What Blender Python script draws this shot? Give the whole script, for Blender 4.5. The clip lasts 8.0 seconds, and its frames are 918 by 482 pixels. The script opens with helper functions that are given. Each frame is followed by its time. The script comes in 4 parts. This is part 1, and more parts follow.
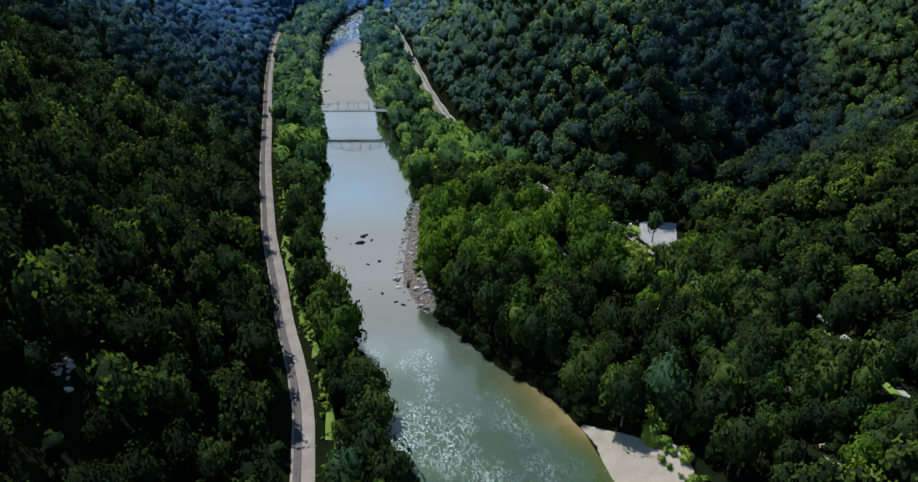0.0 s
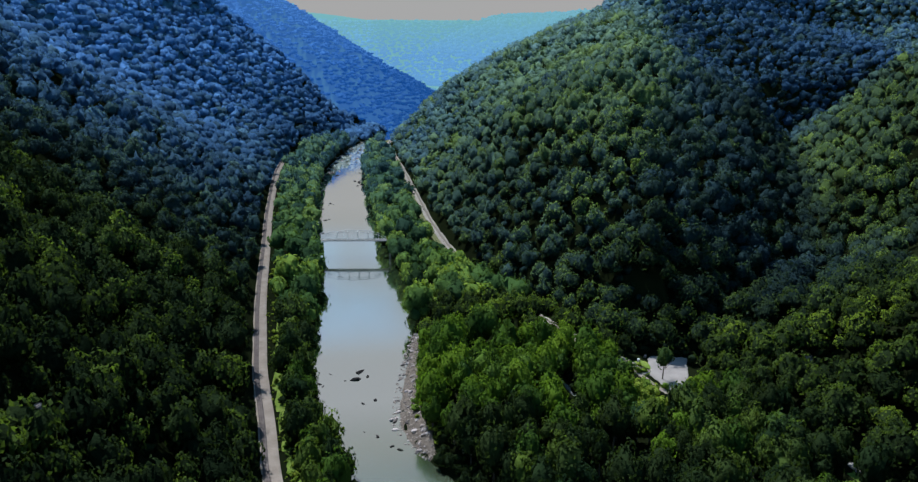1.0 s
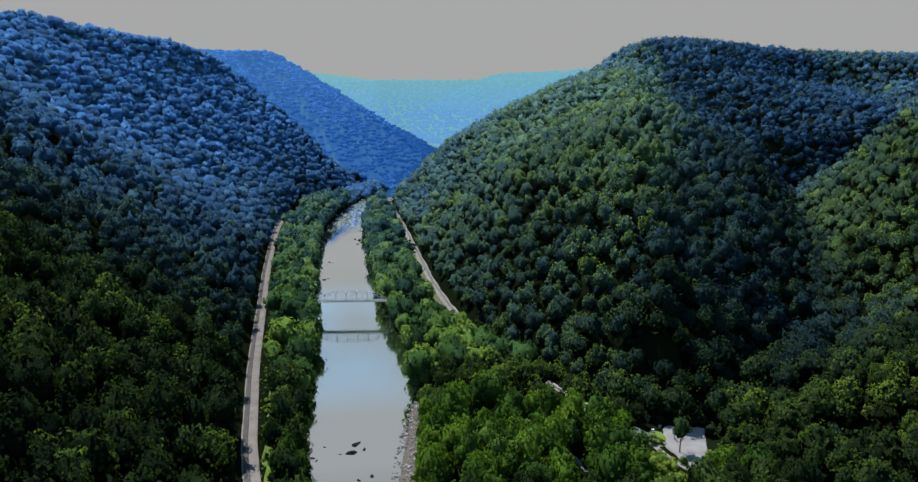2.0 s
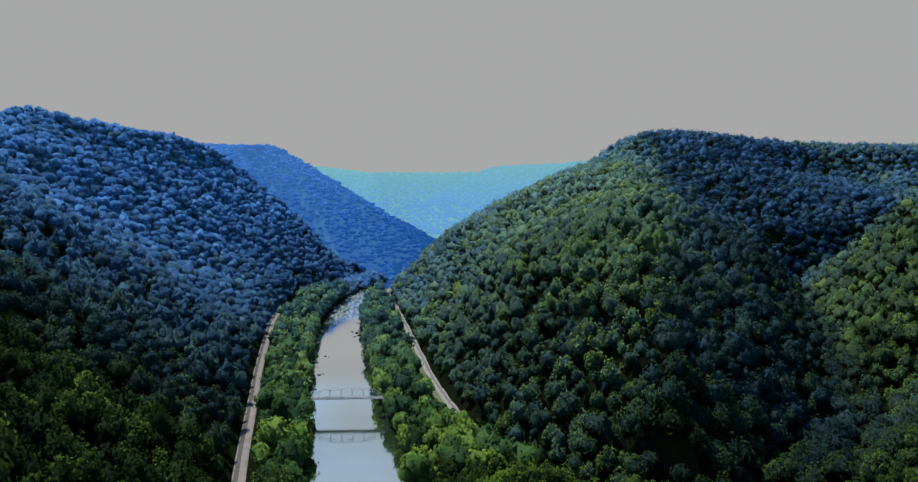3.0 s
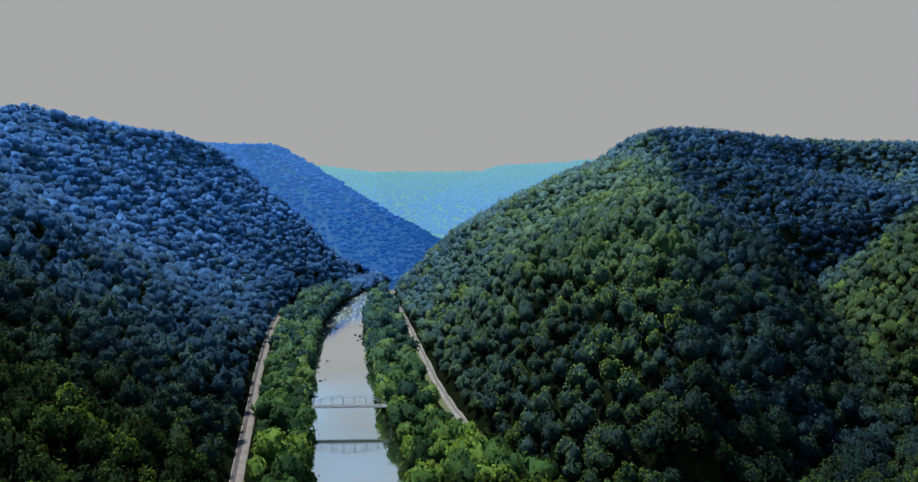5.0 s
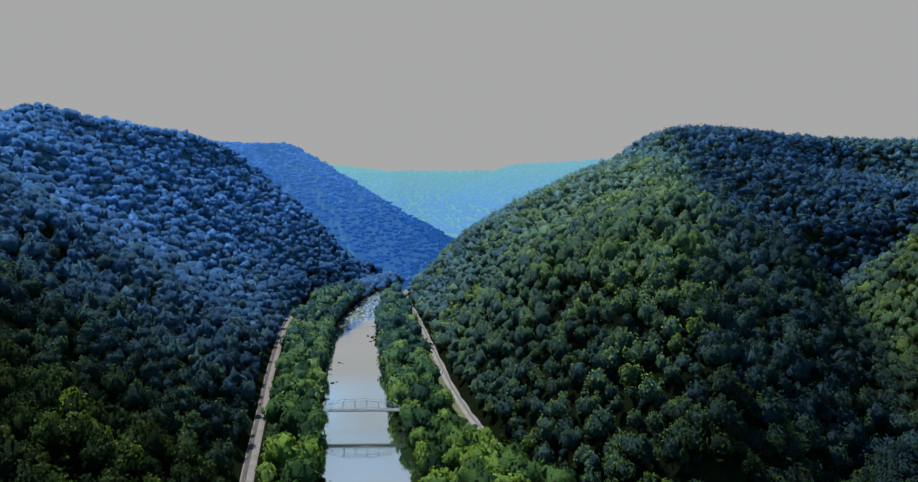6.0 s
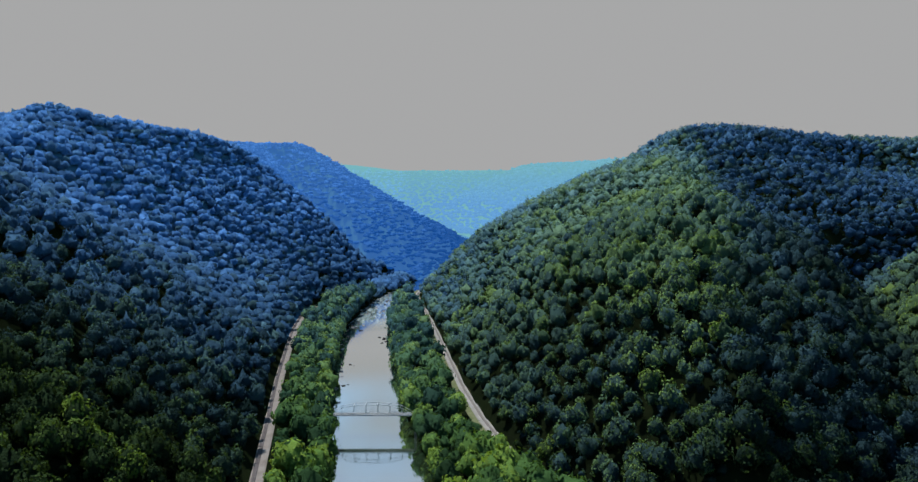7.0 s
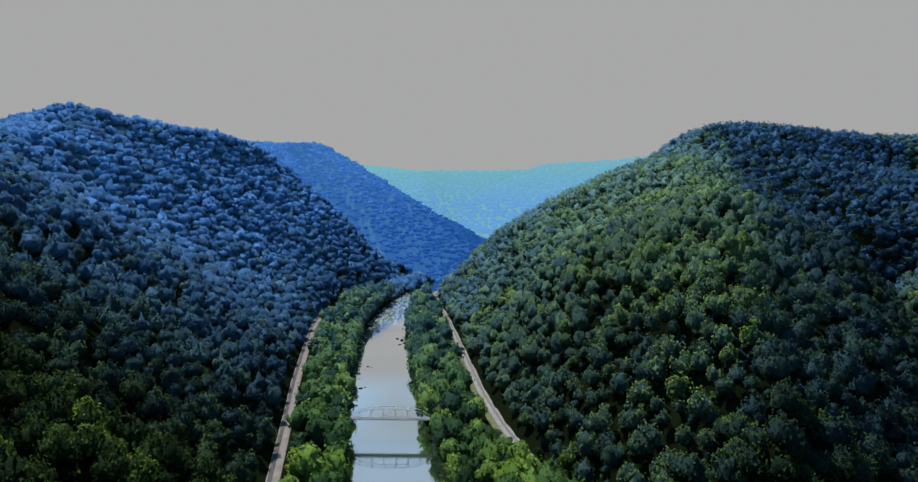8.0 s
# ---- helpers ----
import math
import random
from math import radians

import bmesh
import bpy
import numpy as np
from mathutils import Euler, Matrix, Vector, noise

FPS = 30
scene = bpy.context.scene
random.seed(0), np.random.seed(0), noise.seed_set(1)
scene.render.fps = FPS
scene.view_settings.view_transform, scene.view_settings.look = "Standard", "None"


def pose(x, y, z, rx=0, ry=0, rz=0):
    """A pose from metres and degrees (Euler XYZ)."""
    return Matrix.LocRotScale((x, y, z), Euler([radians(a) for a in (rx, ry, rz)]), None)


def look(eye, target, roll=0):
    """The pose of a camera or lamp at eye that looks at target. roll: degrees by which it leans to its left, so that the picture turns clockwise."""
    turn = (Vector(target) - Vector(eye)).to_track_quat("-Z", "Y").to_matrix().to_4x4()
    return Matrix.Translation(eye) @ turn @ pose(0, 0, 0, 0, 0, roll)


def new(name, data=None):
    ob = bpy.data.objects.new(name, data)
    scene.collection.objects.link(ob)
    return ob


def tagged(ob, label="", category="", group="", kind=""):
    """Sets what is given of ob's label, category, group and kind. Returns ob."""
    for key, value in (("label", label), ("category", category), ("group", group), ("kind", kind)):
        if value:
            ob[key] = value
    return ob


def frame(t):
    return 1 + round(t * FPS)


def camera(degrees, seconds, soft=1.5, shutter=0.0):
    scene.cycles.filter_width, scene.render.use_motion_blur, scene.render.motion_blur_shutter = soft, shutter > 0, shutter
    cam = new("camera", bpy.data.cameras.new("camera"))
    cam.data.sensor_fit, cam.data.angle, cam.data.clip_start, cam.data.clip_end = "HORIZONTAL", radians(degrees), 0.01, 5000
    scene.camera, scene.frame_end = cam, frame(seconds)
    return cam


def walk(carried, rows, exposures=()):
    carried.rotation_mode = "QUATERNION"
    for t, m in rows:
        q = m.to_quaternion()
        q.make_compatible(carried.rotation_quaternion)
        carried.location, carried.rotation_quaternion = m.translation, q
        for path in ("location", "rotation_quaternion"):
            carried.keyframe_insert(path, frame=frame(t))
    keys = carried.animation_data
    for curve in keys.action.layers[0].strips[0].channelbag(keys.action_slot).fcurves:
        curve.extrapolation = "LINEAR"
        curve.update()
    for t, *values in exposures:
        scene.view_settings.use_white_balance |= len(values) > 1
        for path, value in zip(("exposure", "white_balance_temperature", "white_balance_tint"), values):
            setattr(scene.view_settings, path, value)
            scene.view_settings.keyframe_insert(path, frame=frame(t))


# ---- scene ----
cam = camera(66.94, 8.0, soft=1.4)
PATH = [
    (0, pose(0.01, 0.01, 236.33, 63.433, -0.387, -7.104)),
    (0.5, pose(0.44, 9.43, 236.83, 66.716, -0.426, -7.171)),
    (1, pose(1.01, 18.18, 237.02, 73.568, -0.389, -7.223)),
    (1.2, pose(1.53, 22.62, 236.75, 75.361, -0.389, -7.215)),
    (2.3, pose(4.40, 47.02, 235.30, 80.361, -0.018, -7.107)),
    (2.5, pose(4.92, 51.46, 235.03, 82.709, 0.013, -7.119)),
    (3, pose(5.36, 60.13, 234.37, 85.591, 0.036, -7.217)),
    (3.5, pose(5.66, 67.76, 233.90, 85.599, 0.065, -7.233)),
    (4, pose(5.88, 75.59, 233.70, 85.594, 0.089, -7.284)),
    (5.5, pose(6.53, 100.11, 233.76, 85.503, 0.154, -6.465)),
    (6, pose(6.81, 108.18, 233.62, 85.479, 0.146, -5.825)),
    (6.5, pose(6.98, 116.13, 233.40, 85.474, 0.151, -5.066)),
    (7, pose(6.99, 124.03, 233.12, 85.470, 0.179, -4.838)),
    (7.5, pose(6.83, 131.99, 232.77, 85.458, 0.172, -4.296)),
    (8, pose(6.67, 139.60, 232.49, 85.473, 0.184, -3.353)),
]
walk(cam, PATH, exposures=[(0.0, 1.3, 5300, 10), (8.0, 1.3, 5300, 10)])

# ---- sky and sun ----
SUN_AZ, SUN_EL = -28.0, 55.0          # degrees from +y towards +x, and above the horizon
world = bpy.data.worlds.new("sky")
scene.world = world
world.use_nodes = True
wn, wl = world.node_tree.nodes, world.node_tree.links
wn.clear()
sky = wn.new("ShaderNodeTexSky")
sky.sky_type, sky.sun_disc = "NISHITA", False
sky.sun_elevation, sky.sun_rotation = radians(SUN_EL), radians(SUN_AZ)
sky.altitude, sky.air_density, sky.dust_density, sky.ozone_density = 300, 1.0, 0.1, 1.2
sky_bg, veil_bg, sky_mix, sky_out = (wn.new("ShaderNodeBackground"), wn.new("ShaderNodeBackground"),
                                     wn.new("ShaderNodeMixShader"), wn.new("ShaderNodeOutputWorld"))
sky_bg.inputs["Strength"].default_value = 0.105
# thin bright summer haze with broken cloud: full near the horizon, open to the blue overhead
veil_bg.inputs["Color"].default_value = (0.1780, 0.1555, 0.1246, 1)
veil_bg.inputs["Strength"].default_value = 1.0
way_node, split, haze_at, cloud, cloud_at = (wn.new("ShaderNodeTexCoord"), wn.new("ShaderNodeSeparateXYZ"), wn.new("ShaderNodeMapRange"),
                                             wn.new("ShaderNodeTexNoise"), wn.new("ShaderNodeMapRange"))
wl.new(way_node.outputs["Generated"], split.inputs[0])
wl.new(split.outputs[2], haze_at.inputs[0])
for socket, v in zip(haze_at.inputs[1:5], (0.56, 0.90, 1.0, 0.0)):
    socket.default_value = v
cloud.inputs["Scale"].default_value, cloud.inputs["Detail"].default_value = 4.2, 5.0
wl.new(way_node.outputs["Generated"], cloud.inputs["Vector"])
wl.new(cloud.outputs[0], cloud_at.inputs[0])
for socket, v in zip(cloud_at.inputs[1:5], (0.42, 0.70, -0.40, 0.0)):
    socket.default_value = v
part_sky = wn.new("ShaderNodeMath")
part_sky.operation, part_sky.use_clamp = "ADD", True
wl.new(haze_at.outputs[0], part_sky.inputs[0])
low_cloud = wn.new("ShaderNodeMath")
low_cloud.operation = "MULTIPLY"
rise = wn.new("ShaderNodeValToRGB")
while len(rise.color_ramp.elements) < 4:
    rise.color_ramp.elements.new(0.5)
for e, (at, v) in zip(rise.color_ramp.elements, ((0.262, 0.0), (0.288, 0.9), (0.365, 1.0), (0.430, 0.08))):
    e.position, e.color = at, (v, v, v, 1)
wl.new(split.outputs[2], rise.inputs[0])
wl.new(cloud_at.outputs[0], low_cloud.inputs[0])
wl.new(rise.outputs[0], low_cloud.inputs[1])
wl.new(low_cloud.outputs[0], part_sky.inputs[1])
# the haze glows on the sun's side and thins out opposite
sunward, veiled = wn.new("ShaderNodeMapRange"), wn.new("ShaderNodeMath")
for socket, v in zip(sunward.inputs[1:5], (-0.55, 0.45, 0.12, 1.0)):
    socket.default_value = v
wl.new(split.outputs[1], sunward.inputs[0])
veiled.operation = "MULTIPLY"
wl.new(part_sky.outputs[0], veiled.inputs[0])
wl.new(sunward.outputs[0], veiled.inputs[1])
wl.new(veiled.outputs[0], sky_mix.inputs[0])
tone = wn.new("ShaderNodeMixRGB")
tone.blend_type, tone.inputs[0].default_value, tone.inputs[2].default_value = "MULTIPLY", 1.0, (0.88, 1.06, 0.90, 1)
wl.new(sky.outputs[0], tone.inputs[1])
wl.new(tone.outputs[0], sky_bg.inputs["Color"])
wl.new(sky_bg.outputs[0], sky_mix.inputs[1])
wl.new(veil_bg.outputs[0], sky_mix.inputs[2])
wl.new(sky_mix.outputs[0], sky_out.inputs["Surface"])

sun = new("sun", bpy.data.lights.new("sun", "SUN"))
sun.data.energy, sun.data.angle, sun.data.color = 5.0, radians(0.5), (1.0, 0.93, 0.78)
sun_way = Vector((math.sin(radians(SUN_AZ)) * math.cos(radians(SUN_EL)), math.cos(radians(SUN_AZ)) * math.cos(radians(SUN_EL)), math.sin(radians(SUN_EL))))
sun.matrix_world = look(sun_way * 900, (0, 0, 0))


# ---- materials ----
def shader(name):
    m = bpy.data.materials.new(name)
    m.use_nodes = True
    m.node_tree.nodes.clear()
    out = m.node_tree.nodes.new("ShaderNodeOutputMaterial")
    return m, m.node_tree.nodes, m.node_tree.links, out


def ramp(nodes, stops):
    r = nodes.new("ShaderNodeValToRGB")
    while len(r.color_ramp.elements) < len(stops):
        r.color_ramp.elements.new(0.5)
    for e, (at, c) in zip(r.color_ramp.elements, stops):
        e.position, e.color = at, (*c, 1) if len(c) == 3 else c
    return r


def noisy(nodes, links, scale, detail=4.0, rough=0.6, vector=None):
    n = nodes.new("ShaderNodeTexNoise")
    n.inputs["Scale"].default_value, n.inputs["Detail"].default_value, n.inputs["Roughness"].default_value = scale, detail, rough
    if vector is not None:
        links.new(vector, n.inputs["Vector"])
    return n


def place_of(nodes):
    return nodes.new("ShaderNodeNewGeometry").outputs["Position"]


def math_node(nodes, links, kind, a, b=None):
    n = nodes.new("ShaderNodeMath")
    n.operation = kind
    for i, v in enumerate((a, b)):
        if v is None:
            continue
        if isinstance(v, (int, float)):
            n.inputs[i].default_value = v
        else:
            links.new(v, n.inputs[i])
    return n.outputs[0]


def mix_colour(nodes, links, kind, fac, a, b):
    n = nodes.new("ShaderNodeMixRGB")
    n.blend_type = kind
    for i, v in enumerate((fac, a, b)):
        if isinstance(v, (int, float)):
            n.inputs[i].default_value = v
        elif isinstance(v, tuple):
            n.inputs[i].default_value = (*v, 1)
        else:
            links.new(v, n.inputs[i])
    return n.outputs[0]


def plain(name, stops, scale=0.5, fine=6.0, rough=0.85, metal=0.0, bump=0.3, depth=0.05, each=None):
    """Two scales of noise through a ramp of colours, with fine relief."""
    m, n, l, out = shader(name)
    matt = rough >= 0.8
    b = n.new("ShaderNodeBsdfDiffuse" if matt else "ShaderNodeBsdfPrincipled")
    at = place_of(n)
    big, small = noisy(n, l, scale, 5, 0.6, at), noisy(n, l, fine, 4, 0.7, at)
    both = math_node(n, l, "ADD", math_node(n, l, "MULTIPLY", big.outputs[0], 0.6), math_node(n, l, "MULTIPLY", small.outputs[0], 0.4))
    r = ramp(n, stops)
    l.new(both, r.inputs[0])
    colour = r.outputs[0]
    if each:
        # lighter and darker pieces
        own, span, grey = n.new("ShaderNodeObjectInfo"), n.new("ShaderNodeMapRange"), n.new("ShaderNodeCombineXYZ")
        l.new(own.outputs["Random"], span.inputs[0])
        span.inputs[3].default_value, span.inputs[4].default_value = each
        for i in range(3):
            l.new(span.outputs[0], grey.inputs[i])
        colour = mix_colour(n, l, "MULTIPLY", 1.0, colour, grey.outputs[0])
    l.new(colour, b.inputs["Color" if matt else "Base Color"])
    b.inputs["Roughness"].default_value = rough
    if not matt:
        b.inputs["Metallic"].default_value = metal
        b.inputs["Specular IOR Level"].default_value = 0.3
    if bump:
        bn = n.new("ShaderNodeBump")
        bn.inputs["Strength"].default_value, bn.inputs["Distance"].default_value = bump, depth
        l.new(small.outputs[0], bn.inputs["Height"])
        l.new(bn.outputs[0], b.inputs["Normal"])
    l.new(b.outputs[0], out.inputs[0])
    return m


HAZE_BLUE = (0.0470, 0.1010, 0.2280)     # distance haze, painted into the hill foliage colour


def leaf_material(name, stops, haze=None, own=False, glow=0.38):
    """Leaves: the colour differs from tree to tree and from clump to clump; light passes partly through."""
    m, n, l, out = shader(name)
    tint = n.new("ShaderNodeAttribute")
    tint.attribute_name = "tint"
    each = n.new("ShaderNodeObjectInfo")
    geo = n.new("ShaderNodeNewGeometry")
    hue = each.outputs["Random"] if own else tint.outputs["Fac"]
    r = ramp(n, stops)
    l.new(hue, r.inputs[0])
    # per-tree amount of blue haze mixed into the leaf colour
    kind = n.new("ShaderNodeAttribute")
    kind.attribute_name = "haze_tint"
    leaf = r.outputs[0] if own else mix_colour(n, l, "MIX", kind.outputs["Fac"], r.outputs[0], HAZE_BLUE)
    fine = noisy(n, l, 0.9, 3, 0.7, geo.outputs["Position"])
    level = math_node(n, l, "ADD", math_node(n, l, "MULTIPLY", geo.outputs["Random Per Island"], 0.42),
                      math_node(n, l, "MULTIPLY", fine.outputs[0], 0.9))
    level = math_node(n, l, "ADD", level, 0.36)
    lev = n.new("ShaderNodeCombineXYZ")
    for i in range(3):
        l.new(level, lev.inputs[i])
    colour = mix_colour(n, l, "MULTIPLY", 1.0, leaf, lev.outputs[0])
    d, t, mx = n.new("ShaderNodeBsdfDiffuse"), n.new("ShaderNodeBsdfTranslucent"), n.new("ShaderNodeMixShader")
    leafy = n.new("ShaderNodeBump")
    leafy.inputs["Strength"].default_value, leafy.inputs["Distance"].default_value = 0.9, 0.7
    l.new(noisy(n, l, 1.1, 2, 0.6, geo.outputs["Position"]).outputs[0], leafy.inputs["Height"])
    l.new(leafy.outputs[0], d.inputs["Normal"])
    l.new(colour, d.inputs["Color"])
    l.new(mix_colour(n, l, "MULTIPLY", 1.0, colour, (1.75, 1.85, 0.75)), t.inputs["Color"])
    mx.inputs[0].default_value = glow
    l.new(d.outputs[0], mx.inputs[1])
    l.new(t.outputs[0], mx.inputs[2])
    last = mx.outputs[0]
    # distance haze over far woods, painted in as emission
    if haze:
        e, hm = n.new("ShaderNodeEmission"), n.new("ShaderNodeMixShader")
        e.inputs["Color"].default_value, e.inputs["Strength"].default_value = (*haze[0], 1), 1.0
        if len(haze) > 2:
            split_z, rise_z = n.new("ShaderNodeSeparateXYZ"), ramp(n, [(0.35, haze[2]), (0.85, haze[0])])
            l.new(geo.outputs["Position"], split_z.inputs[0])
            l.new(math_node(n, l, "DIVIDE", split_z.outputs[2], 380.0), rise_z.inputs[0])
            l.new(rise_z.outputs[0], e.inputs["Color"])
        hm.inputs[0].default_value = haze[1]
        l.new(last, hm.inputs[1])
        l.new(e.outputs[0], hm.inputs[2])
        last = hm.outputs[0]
    l.new(last, out.inputs[0])
    return m


GREENS = [(0.0, (0.0062, 0.0104, 0.0050)), (0.3, (0.0120, 0.0188, 0.0070)), (0.6, (0.0245, 0.0375, 0.0098)), (0.8, (0.0395, 0.0590, 0.0110)), (1.0, (0.0640, 0.0900, 0.0120))]
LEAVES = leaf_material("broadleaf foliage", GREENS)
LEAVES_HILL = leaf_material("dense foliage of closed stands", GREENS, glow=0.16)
LEAVES_BANK = leaf_material("foliage of the river bank trees", [(0.0, (0.011, 0.021, 0.009)), (0.35, (0.024, 0.045, 0.013)), (0.7, (0.046, 0.076, 0.016)), (1.0, (0.084, 0.117, 0.018))], glow=0.2)
# two copies of one foliage: sunlight put into the first, shade into the second
LEAVES_LIT = leaf_material("sunlit-toned foliage of single trees", [(0.0, (0.018, 0.034, 0.008)), (0.35, (0.028, 0.051, 0.0072)), (0.7, (0.044, 0.074, 0.0072)), (0.9, (0.056, 0.088, 0.008)), (1.0, (0.034, 0.06, 0.018))], own=True)
LEAVES_TREE = leaf_material("foliage of single trees", [(0.0, (0.0085, 0.0165, 0.007)), (0.5, GREENS[1][1]), (0.8, GREENS[2][1]), (0.93, GREENS[3][1]), (1.0, (0.023, 0.044, 0.022))], own=True)
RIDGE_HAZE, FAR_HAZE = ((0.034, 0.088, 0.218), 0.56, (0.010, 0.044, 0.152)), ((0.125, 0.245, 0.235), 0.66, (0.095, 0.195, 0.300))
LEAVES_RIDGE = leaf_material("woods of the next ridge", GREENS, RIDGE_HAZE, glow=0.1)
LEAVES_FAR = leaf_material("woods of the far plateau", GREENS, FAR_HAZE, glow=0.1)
BARK = plain("bark", [(0.3, (0.0424, 0.034, 0.0254)), (0.7, (0.1358, 0.1104, 0.0848))], 1.0, 8.0)
DRY_GRASS = plain("dry grass", [(0.3, (0.08, 0.092, 0.032)), (0.55, (0.124, 0.124, 0.06)), (0.75, (0.19, 0.172, 0.11))], 0.15, 1.2, bump=0.8, depth=0.3)
BALLAST = plain("crushed stone ballast", [(0.3, (0.156, 0.14, 0.12)), (0.7, (0.31, 0.276, 0.236))], 0.12, 3.0)
TRACK = plain("oily ballast between rails", [(0.3, (0.0594, 0.0476, 0.0436)), (0.7, (0.1226, 0.103, 0.095))], 0.2, 3.0)
TRACK_DUSTY = plain("dusty ballast between rails", [(0.3, (0.105, 0.086, 0.074)), (0.7, (0.200, 0.168, 0.146))], 0.2, 3.0)
GRAVEL = plain("pale gravel road", [(0.3, (0.16, 0.14, 0.128)), (0.7, (0.266, 0.24, 0.226))], 0.1, 2.0)
TAN_GRAVEL = plain("tan gravel of the service road", [(0.3, (0.150, 0.122, 0.100)), (0.5, (0.215, 0.178, 0.148)), (0.7, (0.275, 0.235, 0.200))], 0.09, 1.6, bump=0.5, depth=0.1)
DIRT = plain("dirt road", [(0.3, (0.1402, 0.1084, 0.089)), (0.7, (0.261, 0.2184, 0.1824))], 0.15, 2.0)
SAND = plain("river sand", [(0.3, (0.192, 0.158, 0.118)), (0.7, (0.3, 0.254, 0.194))], 0.1, 1.5)
GRASS = plain("verge grass", [(0.3, (0.0588, 0.0972, 0.0156)), (0.55, (0.1222, 0.1628, 0.0294)), (0.75, (0.2262, 0.2262, 0.0816))], 0.15, 1.2, bump=0.8, depth=0.3)
ROCK = plain("river boulder stone", [(0.3, (0.068, 0.058, 0.054)), (0.7, (0.34, 0.294, 0.276))], 0.25, 1.5, bump=0.7, depth=0.3, each=(0.3, 1.7))
WET_ROCK = plain("dark wet stone", [(0.3, (0.008, 0.008, 0.008)), (0.7, (0.036, 0.032, 0.03))], 0.3, 1.5, bump=0.7, depth=0.3)
STONES = plain("broken slab stone", [(0.35, (0.05, 0.042, 0.036)), (0.65, (0.36, 0.30, 0.26))], 0.8, 2.5, bump=0.7, depth=0.3)
BANK = plain("broken bank stone", [(0.3, (0.040, 0.034, 0.028)), (0.55, (0.125, 0.103, 0.086)), (0.75, (0.27, 0.225, 0.19))], 0.4, 1.8, bump=0.9, depth=0.5)
STEEL = plain("pale grey painted steel", [(0.3, (0.1676, 0.174, 0.1782)), (0.7, (0.2632, 0.2672, 0.2736))], 0.3, 4.0, rough=0.55, metal=0.0)
RAIL = plain("worn rail steel", [(0.3, (0.0282, 0.0198, 0.017)), (0.7, (0.0848, 0.0636, 0.0566))], 0.5, 5.0, rough=0.6)
CONCRETE = plain("weathered concrete", [(0.3, (0.1216, 0.1188, 0.1088)), (0.7, (0.2178, 0.2078, 0.1966))], 0.2, 3.0)
WHITE = plain("white painted metal", [(0.3, (0.2886, 0.297, 0.3054)), (0.7, (0.3478, 0.3522, 0.3564))], 0.5, 4.0, rough=0.4, bump=0.0)
DARK = plain("dark rubber and glass", [(0.3, (0.0212, 0.0226, 0.0254)), (0.7, (0.0566, 0.0566, 0.0636))], 0.8, 5.0, rough=0.3, bump=0.0)
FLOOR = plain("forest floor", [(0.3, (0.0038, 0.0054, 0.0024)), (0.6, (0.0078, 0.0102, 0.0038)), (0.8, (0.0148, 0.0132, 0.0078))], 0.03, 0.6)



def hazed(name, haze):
    """The ground under the distant woods, with distance haze painted on as a glow."""
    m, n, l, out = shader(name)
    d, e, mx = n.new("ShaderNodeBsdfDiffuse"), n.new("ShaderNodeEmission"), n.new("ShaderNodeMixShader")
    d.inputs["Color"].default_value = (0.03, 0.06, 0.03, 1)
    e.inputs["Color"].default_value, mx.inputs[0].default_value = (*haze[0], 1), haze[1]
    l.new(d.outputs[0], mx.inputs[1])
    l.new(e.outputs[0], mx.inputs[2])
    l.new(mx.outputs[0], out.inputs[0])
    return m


# ---- plan of the valley (metres; +y is up the valley, water at z = 0) ----
def line(points):
    ys, xs = [p[0] for p in points], [p[1] for p in points]
    fine = np.arange(ys[0], ys[-1] + 1, 5.0)
    smooth = np.interp(fine, ys, xs)
    k = np.hanning(11)
    smooth = np.convolve(np.pad(smooth, 5, mode="edge"), k / k.sum(), "valid")
    return lambda y: np.interp(y, fine, smooth)


bank_l = line([(-700, 60), (150, 14), (230, 2), (305, -8), (370, -25), (425, -38), (513, -50), (632, -53), (720, -56), (834, -67), (949, -75), (1095, -84),
               (1286, -85), (1472, -60), (1585, -38), (1900, 70), (2350, 235), (2800, 290), (3400, 240), (4200, 60)])
bank_r = line([(-700, 150), (150, 112), (220, 101), (252, 97), (288, 84), (303, 66), (352, 41), (377, 25), (412, 15), (484, 24), (530, 30), (567, 35), (609, 39), (676, 32), (730, 26),
               (802, 16), (942, 7), (1177, -3), (1270, -9), (1542, 4), (1900, 130), (2350, 300), (2800, 355), (3400, 310), (4200, 140)])
track_l = line([(-700, -37), (150, -35), (225, -37), (272, -40), (315, -48), (352, -57), (398, -65), (472, -80), (594, -97), (653, -104), (757, -115), (928, -134), (1106, -150),
                (1222, -159), (1330, -162), (1500, -135), (1700, -60), (1900, 30), (2350, 195), (2800, 250), (3400, 200), (4200, 20)])
track_r = line([(-700, 330), (150, 290), (300, 262), (400, 215), (466, 176), (510, 153), (540, 142), (610, 117), (682, 97), (765, 84), (860, 75), (1030, 67), (1240, 57), (1534, 39),
                (1650, 60), (1900, 175), (2350, 345), (2800, 400), (3400, 355), (4200, 190)])


